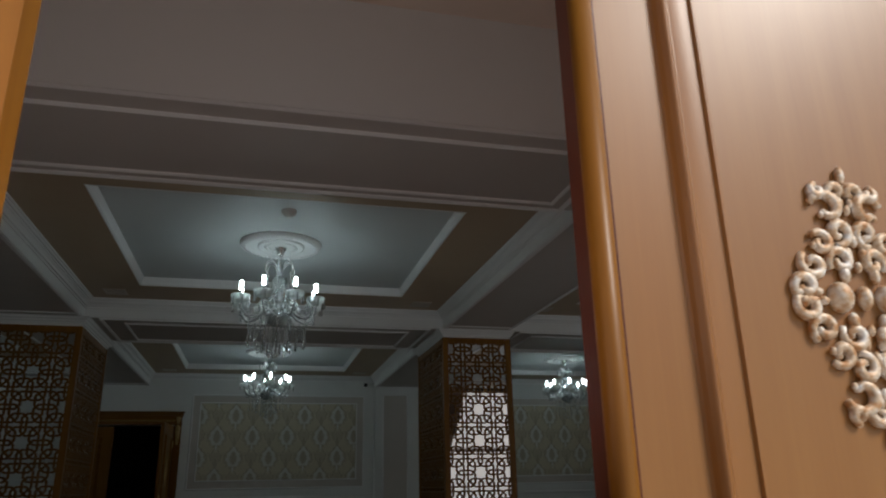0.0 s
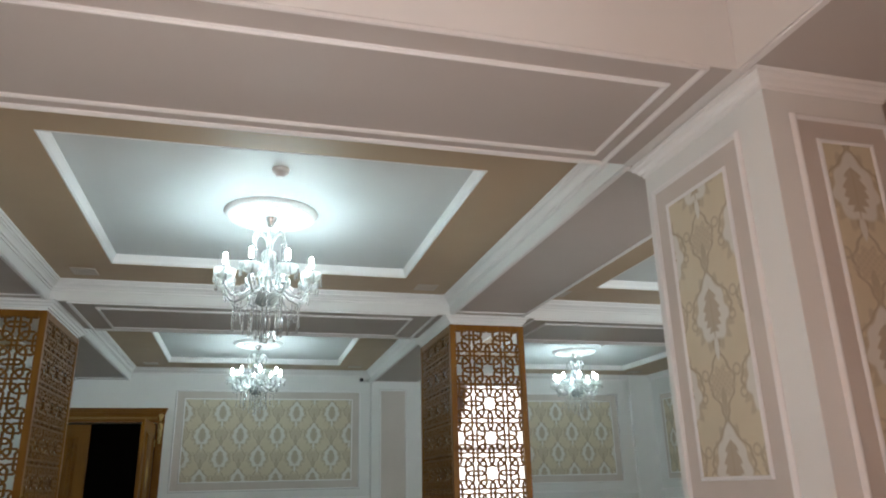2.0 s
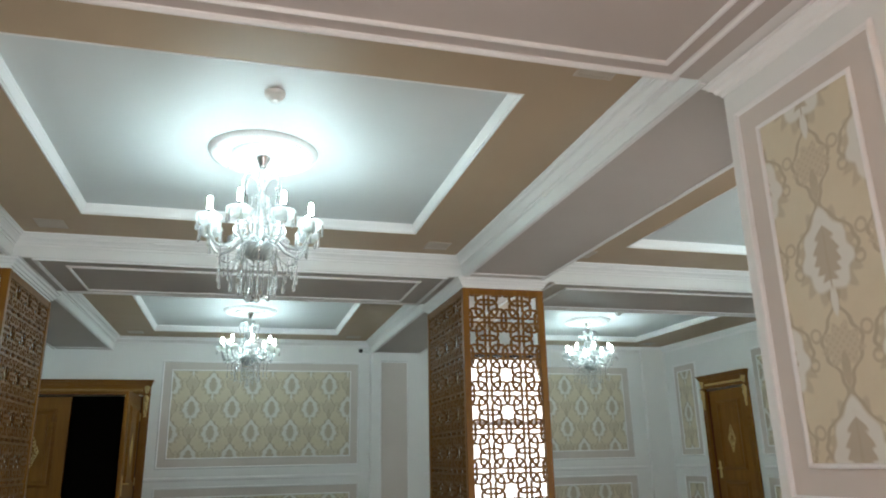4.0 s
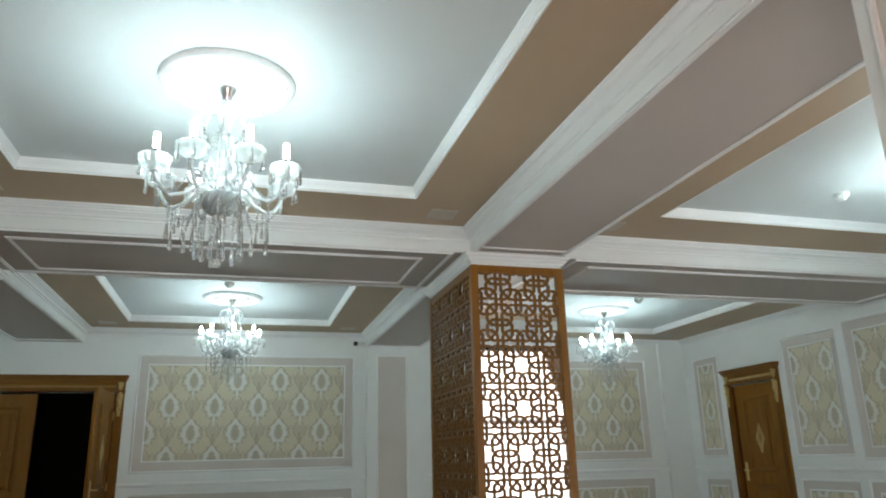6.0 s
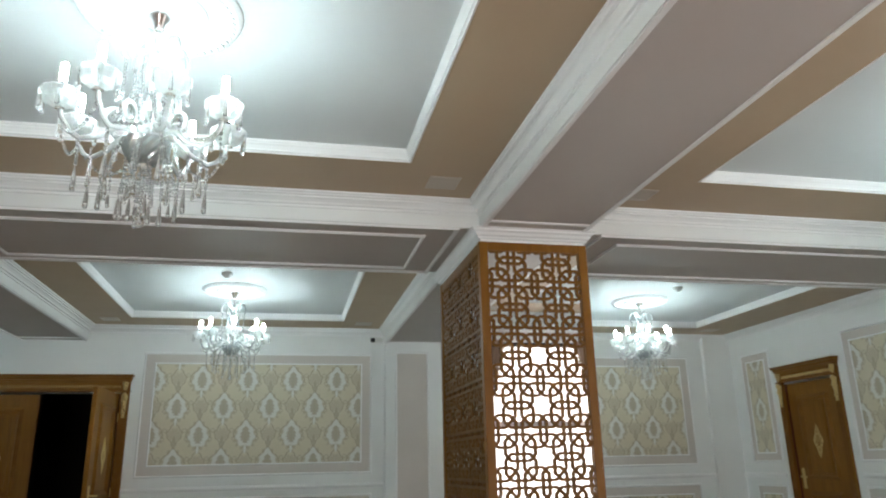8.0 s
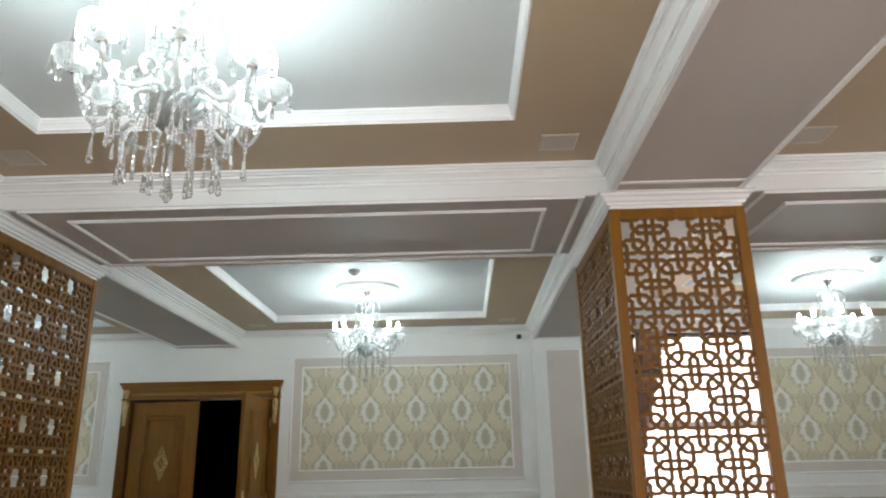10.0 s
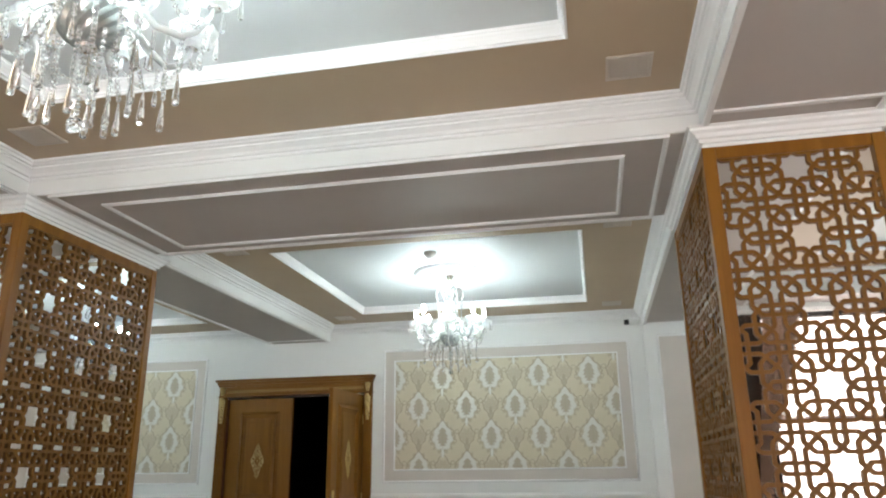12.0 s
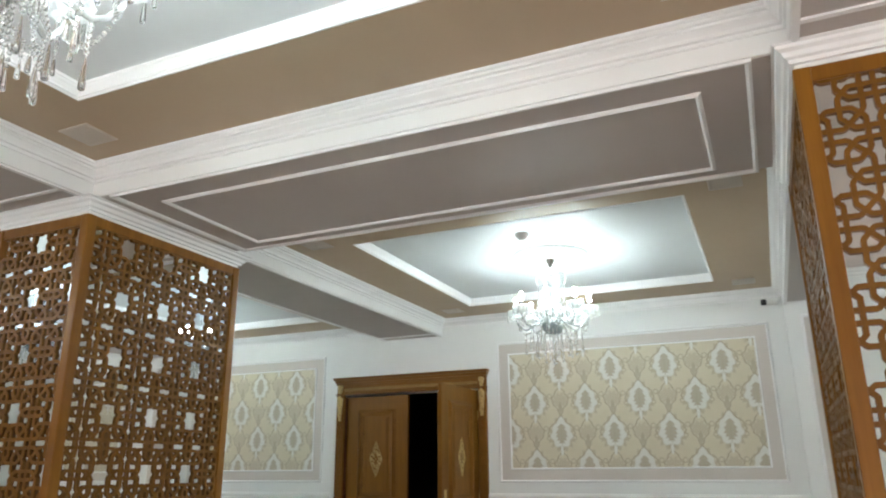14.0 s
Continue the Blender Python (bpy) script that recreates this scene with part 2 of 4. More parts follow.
PANEL_PROFILE = ((0.0, 0.0), (0.0, 0.010), (0.006, 0.016), (0.014, 0.016), (0.018, 0.010), (0.024, 0.008), (0.024, 0.0))
for i, (name, (y0, y1), (p0, p1), xe) in enumerate((("beam_front", BEAM_A, (3.149, 3.812), 1.573), ("beam_middle", BEAM_B, (7.755, 8.58), 1.459))):
    ob = beam(name, -HALL, y0, HALL, y1)
    spans = ((-1.80, 1.80, xe), (2.60, HALL, None), (-HALL, -2.60, None))
    for x0, x1, inner in spans:
        part("soffit", boxes((x0, y0 + 0.01, SOFFIT - 0.004, x1, y1 - 0.01, SOFFIT)), TAUPE, ob, "taupe painted underside")
        a, b = (-inner, inner) if inner else (x0 + 0.35, x1 - 0.35)
        bm = bmesh.new()
        rect_ring(bm, a, b, p0, p1, PANEL_PROFILE, (0, 0, SOFFIT - 0.004), n=(0, 0, -1))
        part("panel_moulding", bm, TRIM, ob)
        bm = bmesh.new()
        c, d = (-1.66, 1.66) if inner else (x0 + 0.15, x1 - 0.15)
        rect_ring(bm, c, d, y0 + 0.025, y1 - 0.025, ((0.0, 0.0), (0.0, 0.008), (0.012, 0.016), (0.024, 0.016), (0.024, 0.0)), (0, 0, SOFFIT - 0.004), n=(0, 0, -1))
        part("border_moulding", bm, TRIM, ob)

CORNICE = ((0.0, 0.0), (0.0, 0.100), (-0.012, 0.100), (-0.013, 0.088), (-0.006, 0.086), (-0.006, 0.080), (-0.022, 0.078), (-0.028, 0.064), (-0.044, 0.048), (-0.054, 0.044), (-0.054, 0.037), (-0.046, 0.035), (-0.046, 0.029), (-0.062, 0.027), (-0.066, 0.016), (-0.078, 0.013), (-0.080, 0.0))
BAYS_X = ((-HALL, -XB[1], -3.14), (-XB[0], XB[0], 1.25), (XB[1], HALL, 3.14))
BAYS_Y = ((BEAM_A[1], BEAM_B[0], 4.545, 6.93), (BEAM_B[1], FAR, 9.45, 11.885))
CENTRES = []


# the rim stands inside the opening and steps inwards up to the tray
RIM = ((0.012, -0.003), (0.0, 0.003), (-0.006, 0.003), (-0.008, -0.006), (-0.014, -0.010), (-0.014, -0.022), (-0.018, -0.040), (-0.022, -0.050), (-0.024, -0.060), (-0.027, -0.062), (-0.028, TRAYZ * -1 + CEIL + 0.001), (0.012, TRAYZ * -1 + CEIL + 0.001))


def coffer(x0, x1, y0, y1, tx0, tx1, ty0, ty1):
    """One bay of the ceiling: beige field, white cornice, recessed tray."""
    top = TRAYZ - 0.002
    bm = boxes((x0, y0, CEIL, tx0, y1, top), (tx1, y0, CEIL, x1, y1, top), (tx0, y0, CEIL, tx1, ty0, top), (tx0, ty1, CEIL, tx1, y1, top))
    thing("ceiling_field", bm, BEIGE, "beige painted ceiling border round a recessed tray", "ceiling", kind="structure")
    thing("ceiling_tray", boxes((tx0 - 0.1, ty0 - 0.1, TRAYZ, tx1 + 0.1, ty1 + 0.1, TRAYZ + 0.05)), TRAY, "pale grey recessed ceiling tray", "ceiling", kind="structure")
    bm = bmesh.new()
    rect_ring(bm, x0, x1, y0, y1, CORNICE, (0, 0, CEIL), n=(0, 0, -1))
    thing("cornice", bm, TRIM, "white stepped plaster cornice under the beige ceiling", "cornice", kind="structure")
    bm = bmesh.new()
    rect_ring(bm, tx0, tx1, ty0, ty1, RIM, (0, 0, CEIL), n=(0, 0, -1))
    thing("tray_moulding", bm, TRIM, "white moulded rim of the recessed ceiling tray", "moulding", kind="structure")


for x0, x1, _ in BAYS_X:
    for y0, y1, ty0, ty1 in BAYS_Y:
        mid = (x0 + x1) / 2
        half = 1.24 if abs(mid) < 1 else 1.475
        cx = mid if abs(mid) < 1 else math.copysign(4.63, mid)
        coffer(x0, x1, y0, y1, cx - half, cx + half, ty0, ty1)
        CENTRES.append((cx, (ty0 + ty1) / 2))

# ---- lattice piers ----
P = 0.325


def ribbon(bm, pts, width, z0, z1, put):
    """A flat bar along a bent line, mitred; put() lays (x, y, height) into the panel."""
    pts = [Vector(p) for p in pts]
    left, right = [], []
    for i, p in enumerate(pts):
        a = (p - pts[i - 1]).normalized() if i else (pts[1] - p).normalized()
        b = (pts[i + 1] - p).normalized() if i < len(pts) - 1 else a
        t = (a + b).normalized()
        nrm = Vector((-t.y, t.x))
        w = width / 2 / max(0.5, nrm.dot(Vector((-a.y, a.x))))
        left.append(p + nrm * w), right.append(p - nrm * w)
    rows = [[bm.verts.new(put(q.x, q.y, z)) for q, z in ((l, z0), (l, z1), (r, z1), (r, z0))] for l, r in zip(left, right)]
    for r0, r1 in zip(rows, rows[1:]):
        for k in range(4):
            bm.faces.new((r0[k], r0[(k + 1) % 4], r1[(k + 1) % 4], r1[k]))
    bm.faces.new(rows[0][::-1]), bm.faces.new(rows[-1])


H = P / 2
STRAPS = (
    (((H, -0.021), (0.101, -0.021), (0.095, -0.016), (0.081, 0.0), (0.066, 0.015), (0.062, 0.022), (0.062, 0.094), (0.065, 0.102), (0.099, 0.1365), (0.107, 0.1405), (H, 0.1405)), 0.0000),
    (((0.1405, 0.0), (0.1405, 0.064), (0.137, 0.073), (0.105, 0.105)), 0.0016),
)


def lattice_mesh(width, height, name):
    """A cut fretwork sheet of interlaced straps with star openings, x to the right, z up, front towards -y."""
    bm = bmesh.new()
    nx, nz = int(width / P / 2) + 1, int(height / P) + 1
    for i in range(-nx, nx + 1):
        for j in range(nz + 1):
            cx, cz = i * P, height - 0.065 - j * P
            for sx in (-1, 1):
                for sz in (-1, 1):
                    for swap in (0, 1):
                        for pts, lift in STRAPS:
                            q = [((b, a) if swap else (a, b)) for a, b in pts]
                            q = [(cx + sx * a, cz + sz * b) for a, b in q]
                            if all(abs(a) > width / 2 + 0.01 or b < -0.01 or b > height + 0.01 for a, b in q):
                                continue
                            lim = width / 2 + 0.03
                            q = [(max(-lim, min(lim, a)), max(-0.03, min(height + 0.03, b))) for a, b in q]
                            q = [p for k, p in enumerate(q) if k == 0 or (Vector(p) - Vector(q[k - 1])).length > 0.0005]
                            if len(q) < 2:
                                continue
                            lo = lift + swap * 0.0004 + (sx > 0) * 0.0001 + (sz > 0) * 0.0002
                            ribbon(bm, q, 0.0184, lo, 0.0095 + lo, lambda x, z, h: (x, h - 0.0100, z))
    return mesh_of(name, bm, LATTICE)


def lattice_pier(name, x0, x1, y0, y1, label):
    pier = thing(name, None, None, label, "column", "lattice piers")
    top = 2.785
    part("mirror", boxes((x0 + 0.026, y0 + 0.026, 0.0, x1 - 0.026, y1 - 0.026, top)), MIRROR, pier, "mirror cladding behind the fretwork")
    w, d, h = x1 - x0, y1 - y0, top
    post = 0.06
    for cx, cy in ((x0, y0), (x1, y0), (x0, y1), (x1, y1)):
        sx, sy = (1 if cx == x0 else -1), (1 if cy == y0 else -1)
        a, b = sorted((cx, cx + sx * post))
        c, e = sorted((cy, cy + sy * post))
        part("corner_post", bevelled(boxes((a, c, 0.0, b, e, top)), 0.004), WOOD, pier)
    for cy, s in ((y0, 0), (y1, 180)):
        m = pose((x0 + x1) / 2, cy + (0.022 if s == 0 else -0.022), 0.12, 0, 0, s)
        ob = new("fretwork", FRET_FRONT)
        ob.parent, ob.matrix_basis = pier, m
    for cx, s in ((x0, -90), (x1, 90)):
        m = pose(cx + (0.022 if s == -90 else -0.022), (y0 + y1) / 2, 0.12, 0, 0, s)
        ob = new("fretwork", FRET_SIDE)
        ob.parent, ob.matrix_basis = pier, m
    for z0, z1 in ((0.0, 0.12), (top - 0.06, top)):
        for rail in ((x0 + post, y0 + 0.004, z0, x1 - post, y0 + 0.024, z1), (x0 + post, y1 - 0.024, z0, x1 - post, y1 - 0.004, z1),
                     (x0 + 0.004, y0 + post, z0, x0 + 0.024, y1 - post, z1), (x1 - 0.024, y0 + post, z0, x1 - 0.004, y1 - post, z1)):
            part("rail", bevelled(boxes(rail), 0.003), WOOD, pier)
    bm = bmesh.new()
    rect_ring(bm, x0, x1, y0, y1, CAP, (0, 0, SOFFIT), n=(0, 0, -1))
    box(bm, x0 + 0.01, y0 + 0.01, top, x1 - 0.01, y1 - 0.01, SOFFIT - 0.006)
    part("capital", bm, TRIM, pier, "white stepped plaster capital")
    return pier


CAP = ((0.0, 0.075), (0.006, 0.075), (0.010, 0.060), (0.022, 0.054), (0.030, 0.036), (0.046, 0.026), (0.050, 0.014), (0.060, 0.010), (0.062, 0.0055), (-0.02, 0.0055), (-0.02, 0.075))
PX, PY = (1.815, 2.595), (7.53, 8.835)
FRET_FRONT = lattice_mesh(PX[1] - PX[0] - 0.11, 2.785 - 0.18, "fretwork_front")
FRET_SIDE = lattice_mesh(PY[1] - PY[0] - 0.11, 2.785 - 0.18, "fretwork_side")
for side in (-1, 1):
    x0, x1 = sorted((side * PX[0], side * PX[1]))
    lattice_pier("lattice_pier", x0, x1, *PY, "mirror-clad square pier behind honey-coloured wooden star fretwork")


# ---- wallpaper ----
def damask():
    """Damask wallpaper: staggered white medallions in tan ogees on pale straw; the object's origin is a medallion's centre."""
    mat = material("damask_wallpaper", (0.6, 0.53, 0.36), 0.55, 0.0, 0.25)
    n = Nodes(mat)
    sep = n.add("ShaderNodeSeparateXYZ")
    warp = n.add("ShaderNodeTexNoise")
    warp.inputs["Scale"].default_value, warp.inputs["Detail"].default_value = 16.0, 2.0
    co = n.coords()
    n.link(co, warp.inputs["Vector"])
    n.link(co, sep.inputs[0])
    jig = n.math("MULTIPLY", n.math("SUBTRACT", warp.outputs["Fac"], 0.5), 0.009)
    W, T = 0.553, 0.667
    u = n.math("DIVIDE", n.math("ADD", sep.outputs["X"], jig), W)
    v = n.math("DIVIDE", n.math("ADD", sep.outputs["Z"], jig), T)
    PI2 = 2 * math.pi

    def cell(off):
        a = n.math("MULTIPLY", n.math("SUBTRACT", n.math("FRACT", n.math("ADD", u, 0.5 + off)), 0.5), W)
        b = n.math("MULTIPLY", n.math("SUBTRACT", n.math("FRACT", n.math("ADD", v, 0.5 + off)), 0.5), T)
        return a, b

    def oval(a, b, rx, rz, lobes=0.0, depth=0.0, lift=0.0):
        """Under 1 inside an oval with a scalloped edge, drawn to a point at its foot and head."""
        b = n.math("SUBTRACT", b, lift)
        wide = n.math("DIVIDE", n.math("ABSOLUTE", a), rx)
        tall = n.math("DIVIDE", n.math("ABSOLUTE", b), rz)
        d = n.math("ADD", n.math("POWER", wide, 1.7), n.math("POWER", tall, 1.6))
        if lobes:
            ang = n.math("ARCTAN2", b, n.math("ABSOLUTE", a))
            d = n.math("ADD", d, n.math("MULTIPLY", n.math("SINE", n.math("MULTIPLY", ang, lobes)), depth))
        return d

    def inside(d, edge, soft=0.08):
        m = n.add("ShaderNodeMapRange", interpolation_type="SMOOTHSTEP")
        m.inputs["From Min"].default_value, m.inputs["From Max"].default_value = edge + soft, edge - soft
        n.link(d, m.inputs["Value"])
        return m.outputs[0]

    def near(d, width, soft=0.5):
        return inside(n.math("ABSOLUTE", d), width, width * soft)

    ground = n.ramp(n.noise(7.0, 5.0), (0.3, (0.62, 0.552, 0.415)), (0.7, (0.655, 0.588, 0.455)))
    tan, white, brown = (0.44, 0.378, 0.285), (0.71, 0.70, 0.655), (0.45, 0.385, 0.295)
    hatch = n.math("MULTIPLY", *[n.math("GREATER_THAN", n.math("SINE", n.math("MULTIPLY", n.math(op, sep.outputs["X"], sep.outputs["Z"]), 210.0)), -0.3) for op in ("ADD", "SUBTRACT")])
    colour, relief = ground, None
    for off in (0.0, 0.5):
        a, b = cell(off)
        beat = n.math("MULTIPLY", n.math("ADD", v, off), PI2)
        b2 = n.math("MULTIPLY", n.math("SUBTRACT", n.math("FRACT", n.math("ADD", v, off)), 0.5), T)
        # scrolling outline: wide round the medallion, a stem at the waist, wide again round the palmette
        half = n.math("MULTIPLY_ADD", n.math("COSINE", beat), 0.0275, n.math("MULTIPLY_ADD", n.math("COSINE", n.math("MULTIPLY", beat, 2.0)), 0.0493, 0.0632))
        ripple = n.math("MULTIPLY", n.math("SINE", n.math("MULTIPLY", beat, 9.0)), 0.006)
        gap = n.math("SUBTRACT", n.math("ADD", n.math("ABSOLUTE", a), ripple), half)
        line = near(gap, 0.0085)
        colour = n.mix(n.math("MULTIPLY", line, 0.95), colour, tan)
        relief = line if relief is None else n.math("MAXIMUM", relief, line)
        # curls beside the medallion and the palmette
        for dist, lift, base, radius in ((0.138, -0.060, b, 0.020), (0.112, 0.040, b2, 0.022)):
            dx = n.math("SUBTRACT", n.math("ABSOLUTE", a), dist)
            dz = n.math("SUBTRACT", base, lift)
            ring = n.math("SUBTRACT", n.math("SQRT", n.math("ADD", n.math("MULTIPLY", dx, dx), n.math("MULTIPLY", dz, dz))), radius)
            colour = n.mix(n.math("MULTIPLY", near(ring, 0.006), 0.7), colour, tan)
        # hatched palmette on its stalk
        fan = inside(oval(a, b2, 0.086, 0.078, 9.0, 0.26, -0.008), 1.0, 0.15)
        colour = n.mix(n.math("MULTIPLY", fan, 0.75), colour, n.mix(n.math("MULTIPLY", hatch, 0.6), (0.54, 0.47, 0.36), tan))
        colour = n.mix(n.math("MULTIPLY", inside(oval(a, b2, 0.020, 0.06, 0, 0, -0.085), 1.0, 0.2), 0.8), colour, tan)
        # wreath, white pointed medallion broad below its middle, and the little tree in it
        low = n.math("ADD", b, n.math("MULTIPLY_ADD", n.math("ABSOLUTE", a), 0.16, 0.004))
        taper = n.math("MULTIPLY", n.math("ABSOLUTE", a), n.math("MULTIPLY_ADD", b, 0.9, 1.0))
        colour = n.mix(n.math("MULTIPLY", inside(oval(taper, low, 0.134, 0.178, 15.0, 0.18), 1.0, 0.12), 0.6), colour, tan)
        colour = n.mix(inside(oval(taper, low, 0.110, 0.150, 7.0, 0.13), 1.0, 0.12), colour, white)
        colour = n.mix(inside(oval(a, b, 0.016, 0.055, 0, 0, -0.185), 1.0, 0.3), colour, white)
        spire = n.math("MULTIPLY", n.math("ABSOLUTE", a), n.math("MULTIPLY_ADD", b, 2.5, 1.1))
        boughs = n.math("ADD", oval(spire, b, 0.058, 0.104, 0, 0, -0.012), n.math("MULTIPLY", n.math("SINE", n.math("MULTIPLY_ADD", b, 150.0, n.math("MULTIPLY", n.math("ABSOLUTE", a), 90.0))), 0.22))
        colour = n.mix(n.math("MULTIPLY", inside(boughs, 1.0, 0.2), 0.9), colour, brown)
        colour = n.mix(n.math("MULTIPLY", inside(oval(a, b, 0.007, 0.12, 0, 0, -0.03), 1.0, 0.3), 0.8), colour, brown)
    fine = n.noise(260.0, 2.0)
    n.link(n.mix(n.math("MULTIPLY", fine, 0.16), colour, (0.40, 0.34, 0.25)), n.b.inputs["Base Color"])
    n.bump(n.math("ADD", n.math("MULTIPLY", fine, 0.5), relief), 0.22, 0.0015)
    return mat


DAMASK = damask()
BORDER = paint("panel_border_textured", (0.62, 0.56, 0.52), 0.6, 45.0, 0.5, 0.10)
INNER = ((0.0, 0.0), (0.0, 0.006), (0.004, 0.012), (0.010, 0.013), (0.015, 0.010), (0.018, 0.004), (0.018, 0.0))
OUTER = ((0.0, 0.0), (0.0, 0.007), (0.006, 0.010), (0.008, 0.018), (0.016, 0.019), (0.022, 0.014), (0.027, 0.006), (0.027, 0.0))


def wall_panel(m, a0, a1, z0, z1, centre, border=0.12, paper=True, label="framed damask wallpaper panel with white mouldings on the wall"):
    """A framed panel: m lays x along the wall, -y out of it; centre is a medallion's place (along, height)."""
    cx, cz = centre
    a0, a1, z0, z1 = a0 - cx, a1 - cx, z0 - cz, z1 - cz
    ob = thing("wall_panel", None, None, label, "wall panel", "wall panels", at=m @ pose(cx, 0, cz))
    part("border", boxes((a0 - border, -0.004, z0 - border, a1 + border, 0.0, z1 + border)), BORDER, ob, "pinkish-beige textured border")
    if paper:
        part("wallpaper", boxes((a0, -0.007, z0, a1, -0.0045, z1)), DAMASK, ob, "straw and white damask wallpaper")
        part("inner_moulding", rect_ring(bmesh.new(), a0, a1, z0, z1, INNER, (0, -0.0045, 0), v=(0, 0, 1), n=(0, -1, 0)), TRIM, ob)
    part("outer_moulding", rect_ring(bmesh.new(), a0 - border, a1 + border, z0 - border, z1 + border, OUTER, (0, 0, 0), v=(0, 0, 1), n=(0, -1, 0)), TRIM, ob)
    return ob


def chair_rail(m, a0, a1, z=1.10):
    bm = bmesh.new()
    rows = [(0.0, -0.035), (0.008, -0.035), (0.010, -0.016), (0.018, -0.012), (0.024, 0.004), (0.024, 0.016), (0.016, 0.020), (0.012, 0.032), (0.0, 0.036)]
    ends = [[bm.verts.new((a, -o, z + h)) for o, h in rows] for a in (a0, a1)]
    for k in range(len(rows)):
        j = (k + 1) % len(rows)
        bm.faces.new((ends[0][k], ends[0][j], ends[1][j], ends[1][k]))
    bm.faces.new(ends[0]), bm.faces.new(ends[1][::-1])
    ob = thing("chair_rail", bm, TRIM, "white moulded chair rail along the wall", "moulding", kind="structure", at=m)
    return ob


WP0, WP1 = 1.392, 2.592
far = pose(0, FAR, 0)
wall_panel(far, -1.002, 1.515, WP0, WP1, (-0.175, 2.082))
wall_panel(far, 3.10, 6.08, WP0, WP1, (5.311, 2.092))
wall_panel(far, -6.20, -3.555, WP0, WP1, (-3.84, 2.433))
wall_panel(far, -1.002, 1.515, 0.32, 0.86, (-0.7015, 0.433))
wall_panel(far, 3.10, 6.08, 0.32, 0.86, (5.895, 0.433))
wall_panel(far, -6.20, -3.555, 0.32, 0.86, (-3.84, 0.433))
chair_rail(far, -1.28, 1.82)
chair_rail(far, 2.62, 6.47)
chair_rail(far, -HALL, -3.28)

# pilasters on the far wall
thing("pilaster_far", boxes((1.82, FAR - 0.14, 0, 2.62, FAR, SOFFIT)), WALL, "white wall pilaster with a pinkish inset stripe", "pilaster", kind="structure")
pil = pose(0, FAR - 0.14, 0)
wall_panel(pil, 2.00, 2.335, 0.35, 2.70, (2.17, 1.5), 0.028, False, "pinkish-beige inset stripe framed on the white pilaster")
thing("pilaster_corner", boxes((6.47, FAR - 0.06, 0, HALL, FAR, SOFFIT + 0.15)), WALL, "shallow white pilaster in the corner of the hall", "pilaster", kind="structure")

# right wall, seen from inside: x runs towards the viewer
right = pose(HALL, 0, 0, 0, 0, -90)
wall_panel(right, -12.02, -11.65, WP0, WP1, (-11.835, 1.95), 0.10)
wall_panel(right, -10.06, -9.37, WP0, WP1, (-9.488, 2.395), 0.11)
wall_panel(right, -12.02, -11.65, 0.32, 0.86, (-11.835, 0.6), 0.10)
wall_panel(right, -10.06, -9.37, 0.32, 0.86, (-9.60, 0.6), 0.11)
chair_rail(right, -FAR + 0.06, -11.50)
chair_rail(right, -10.21, -9.22)
thing("pilaster_right", boxes((HALL - 0.10, 7.4, 0, HALL, 9.20, SOFFIT)), WALL, "wide white pilaster under the ceiling beam", "pilaster", kind="structure")
rpil = pose(HALL - 0.10, 0, 0, 0, 0, -90)
wall_panel(rpil, -8.92, -7.68, 1.36, 2.612, (-8.893, 2.42), 0.12)
wall_panel(rpil, -8.92, -7.68, 0.32, 0.86, (-8.64, 0.433), 0.12)
chair_rail(rpil, -9.20, -7.4)

# piers at the mouth of the vestibule
for side in (-1, 1):
    x0, x1 = sorted((side * 1.925, side * 2.545))
    pier = thing("vestibule_pier", boxes((x0, 2.975, 0, x1, 3.925, SOFFIT - 0.006)), WALL, "white square pier with damask panels", "pier", kind="structure")
    bm = rect_ring(bmesh.new(), x0, x1, 2.975, 3.925, CAP, (0, 0, SOFFIT), n=(0, 0, -1))
    part("capital", bm, TRIM, pier, "white stepped plaster cornice")
    inner = pose(side * 1.925, 0, 0, 0, 0, -90 * side)
    a0, a1 = sorted((side * -3.733, side * -3.287))
    wall_panel(inner, a0, a1, 1.263, 2.564, ((a0 + a1) / 2, 1.99), 0.11)
    wall_panel(inner, a0, a1, 0.32, 0.86, ((a0 + a1) / 2, 0.6), 0.11)
    front = pose(0, 2.975, 0)
    b0, b1 = sorted((side * 2.165, side * 2.415))
    wall_panel(front, b0, b1, 1.275, 2.575, ((b0 + b1) / 2, 1.72), 0.10)
    wall_panel(front, b0, b1, 0.32, 0.86, ((b0 + b1) / 2, 0.6), 0.10)

# ---- doors ----
def scroll(bm, cx, cz, r0, r1, a0, turns, thick, flip=1, y=0.0, steps=16):
    """A carved volute: a bar that winds from radius r0 to r1."""
    pts, rad = [], []
    for i in range(steps + 1):
        f = i / steps
        a = a0 + turns * 2 * math.pi * f
        r = r0 + (r1 - r0) * f
        pts.append((flip * (cx + r * math.cos(a)), y - thick * 0.3 * math.sin(f * math.pi), cz + r * math.sin(a)))
        rad.append(thick * (0.55 + 0.6 * math.sin(math.pi * min(1.0, f * 0.9 + 0.1))))
    tube(bm, pts, rad, 6)


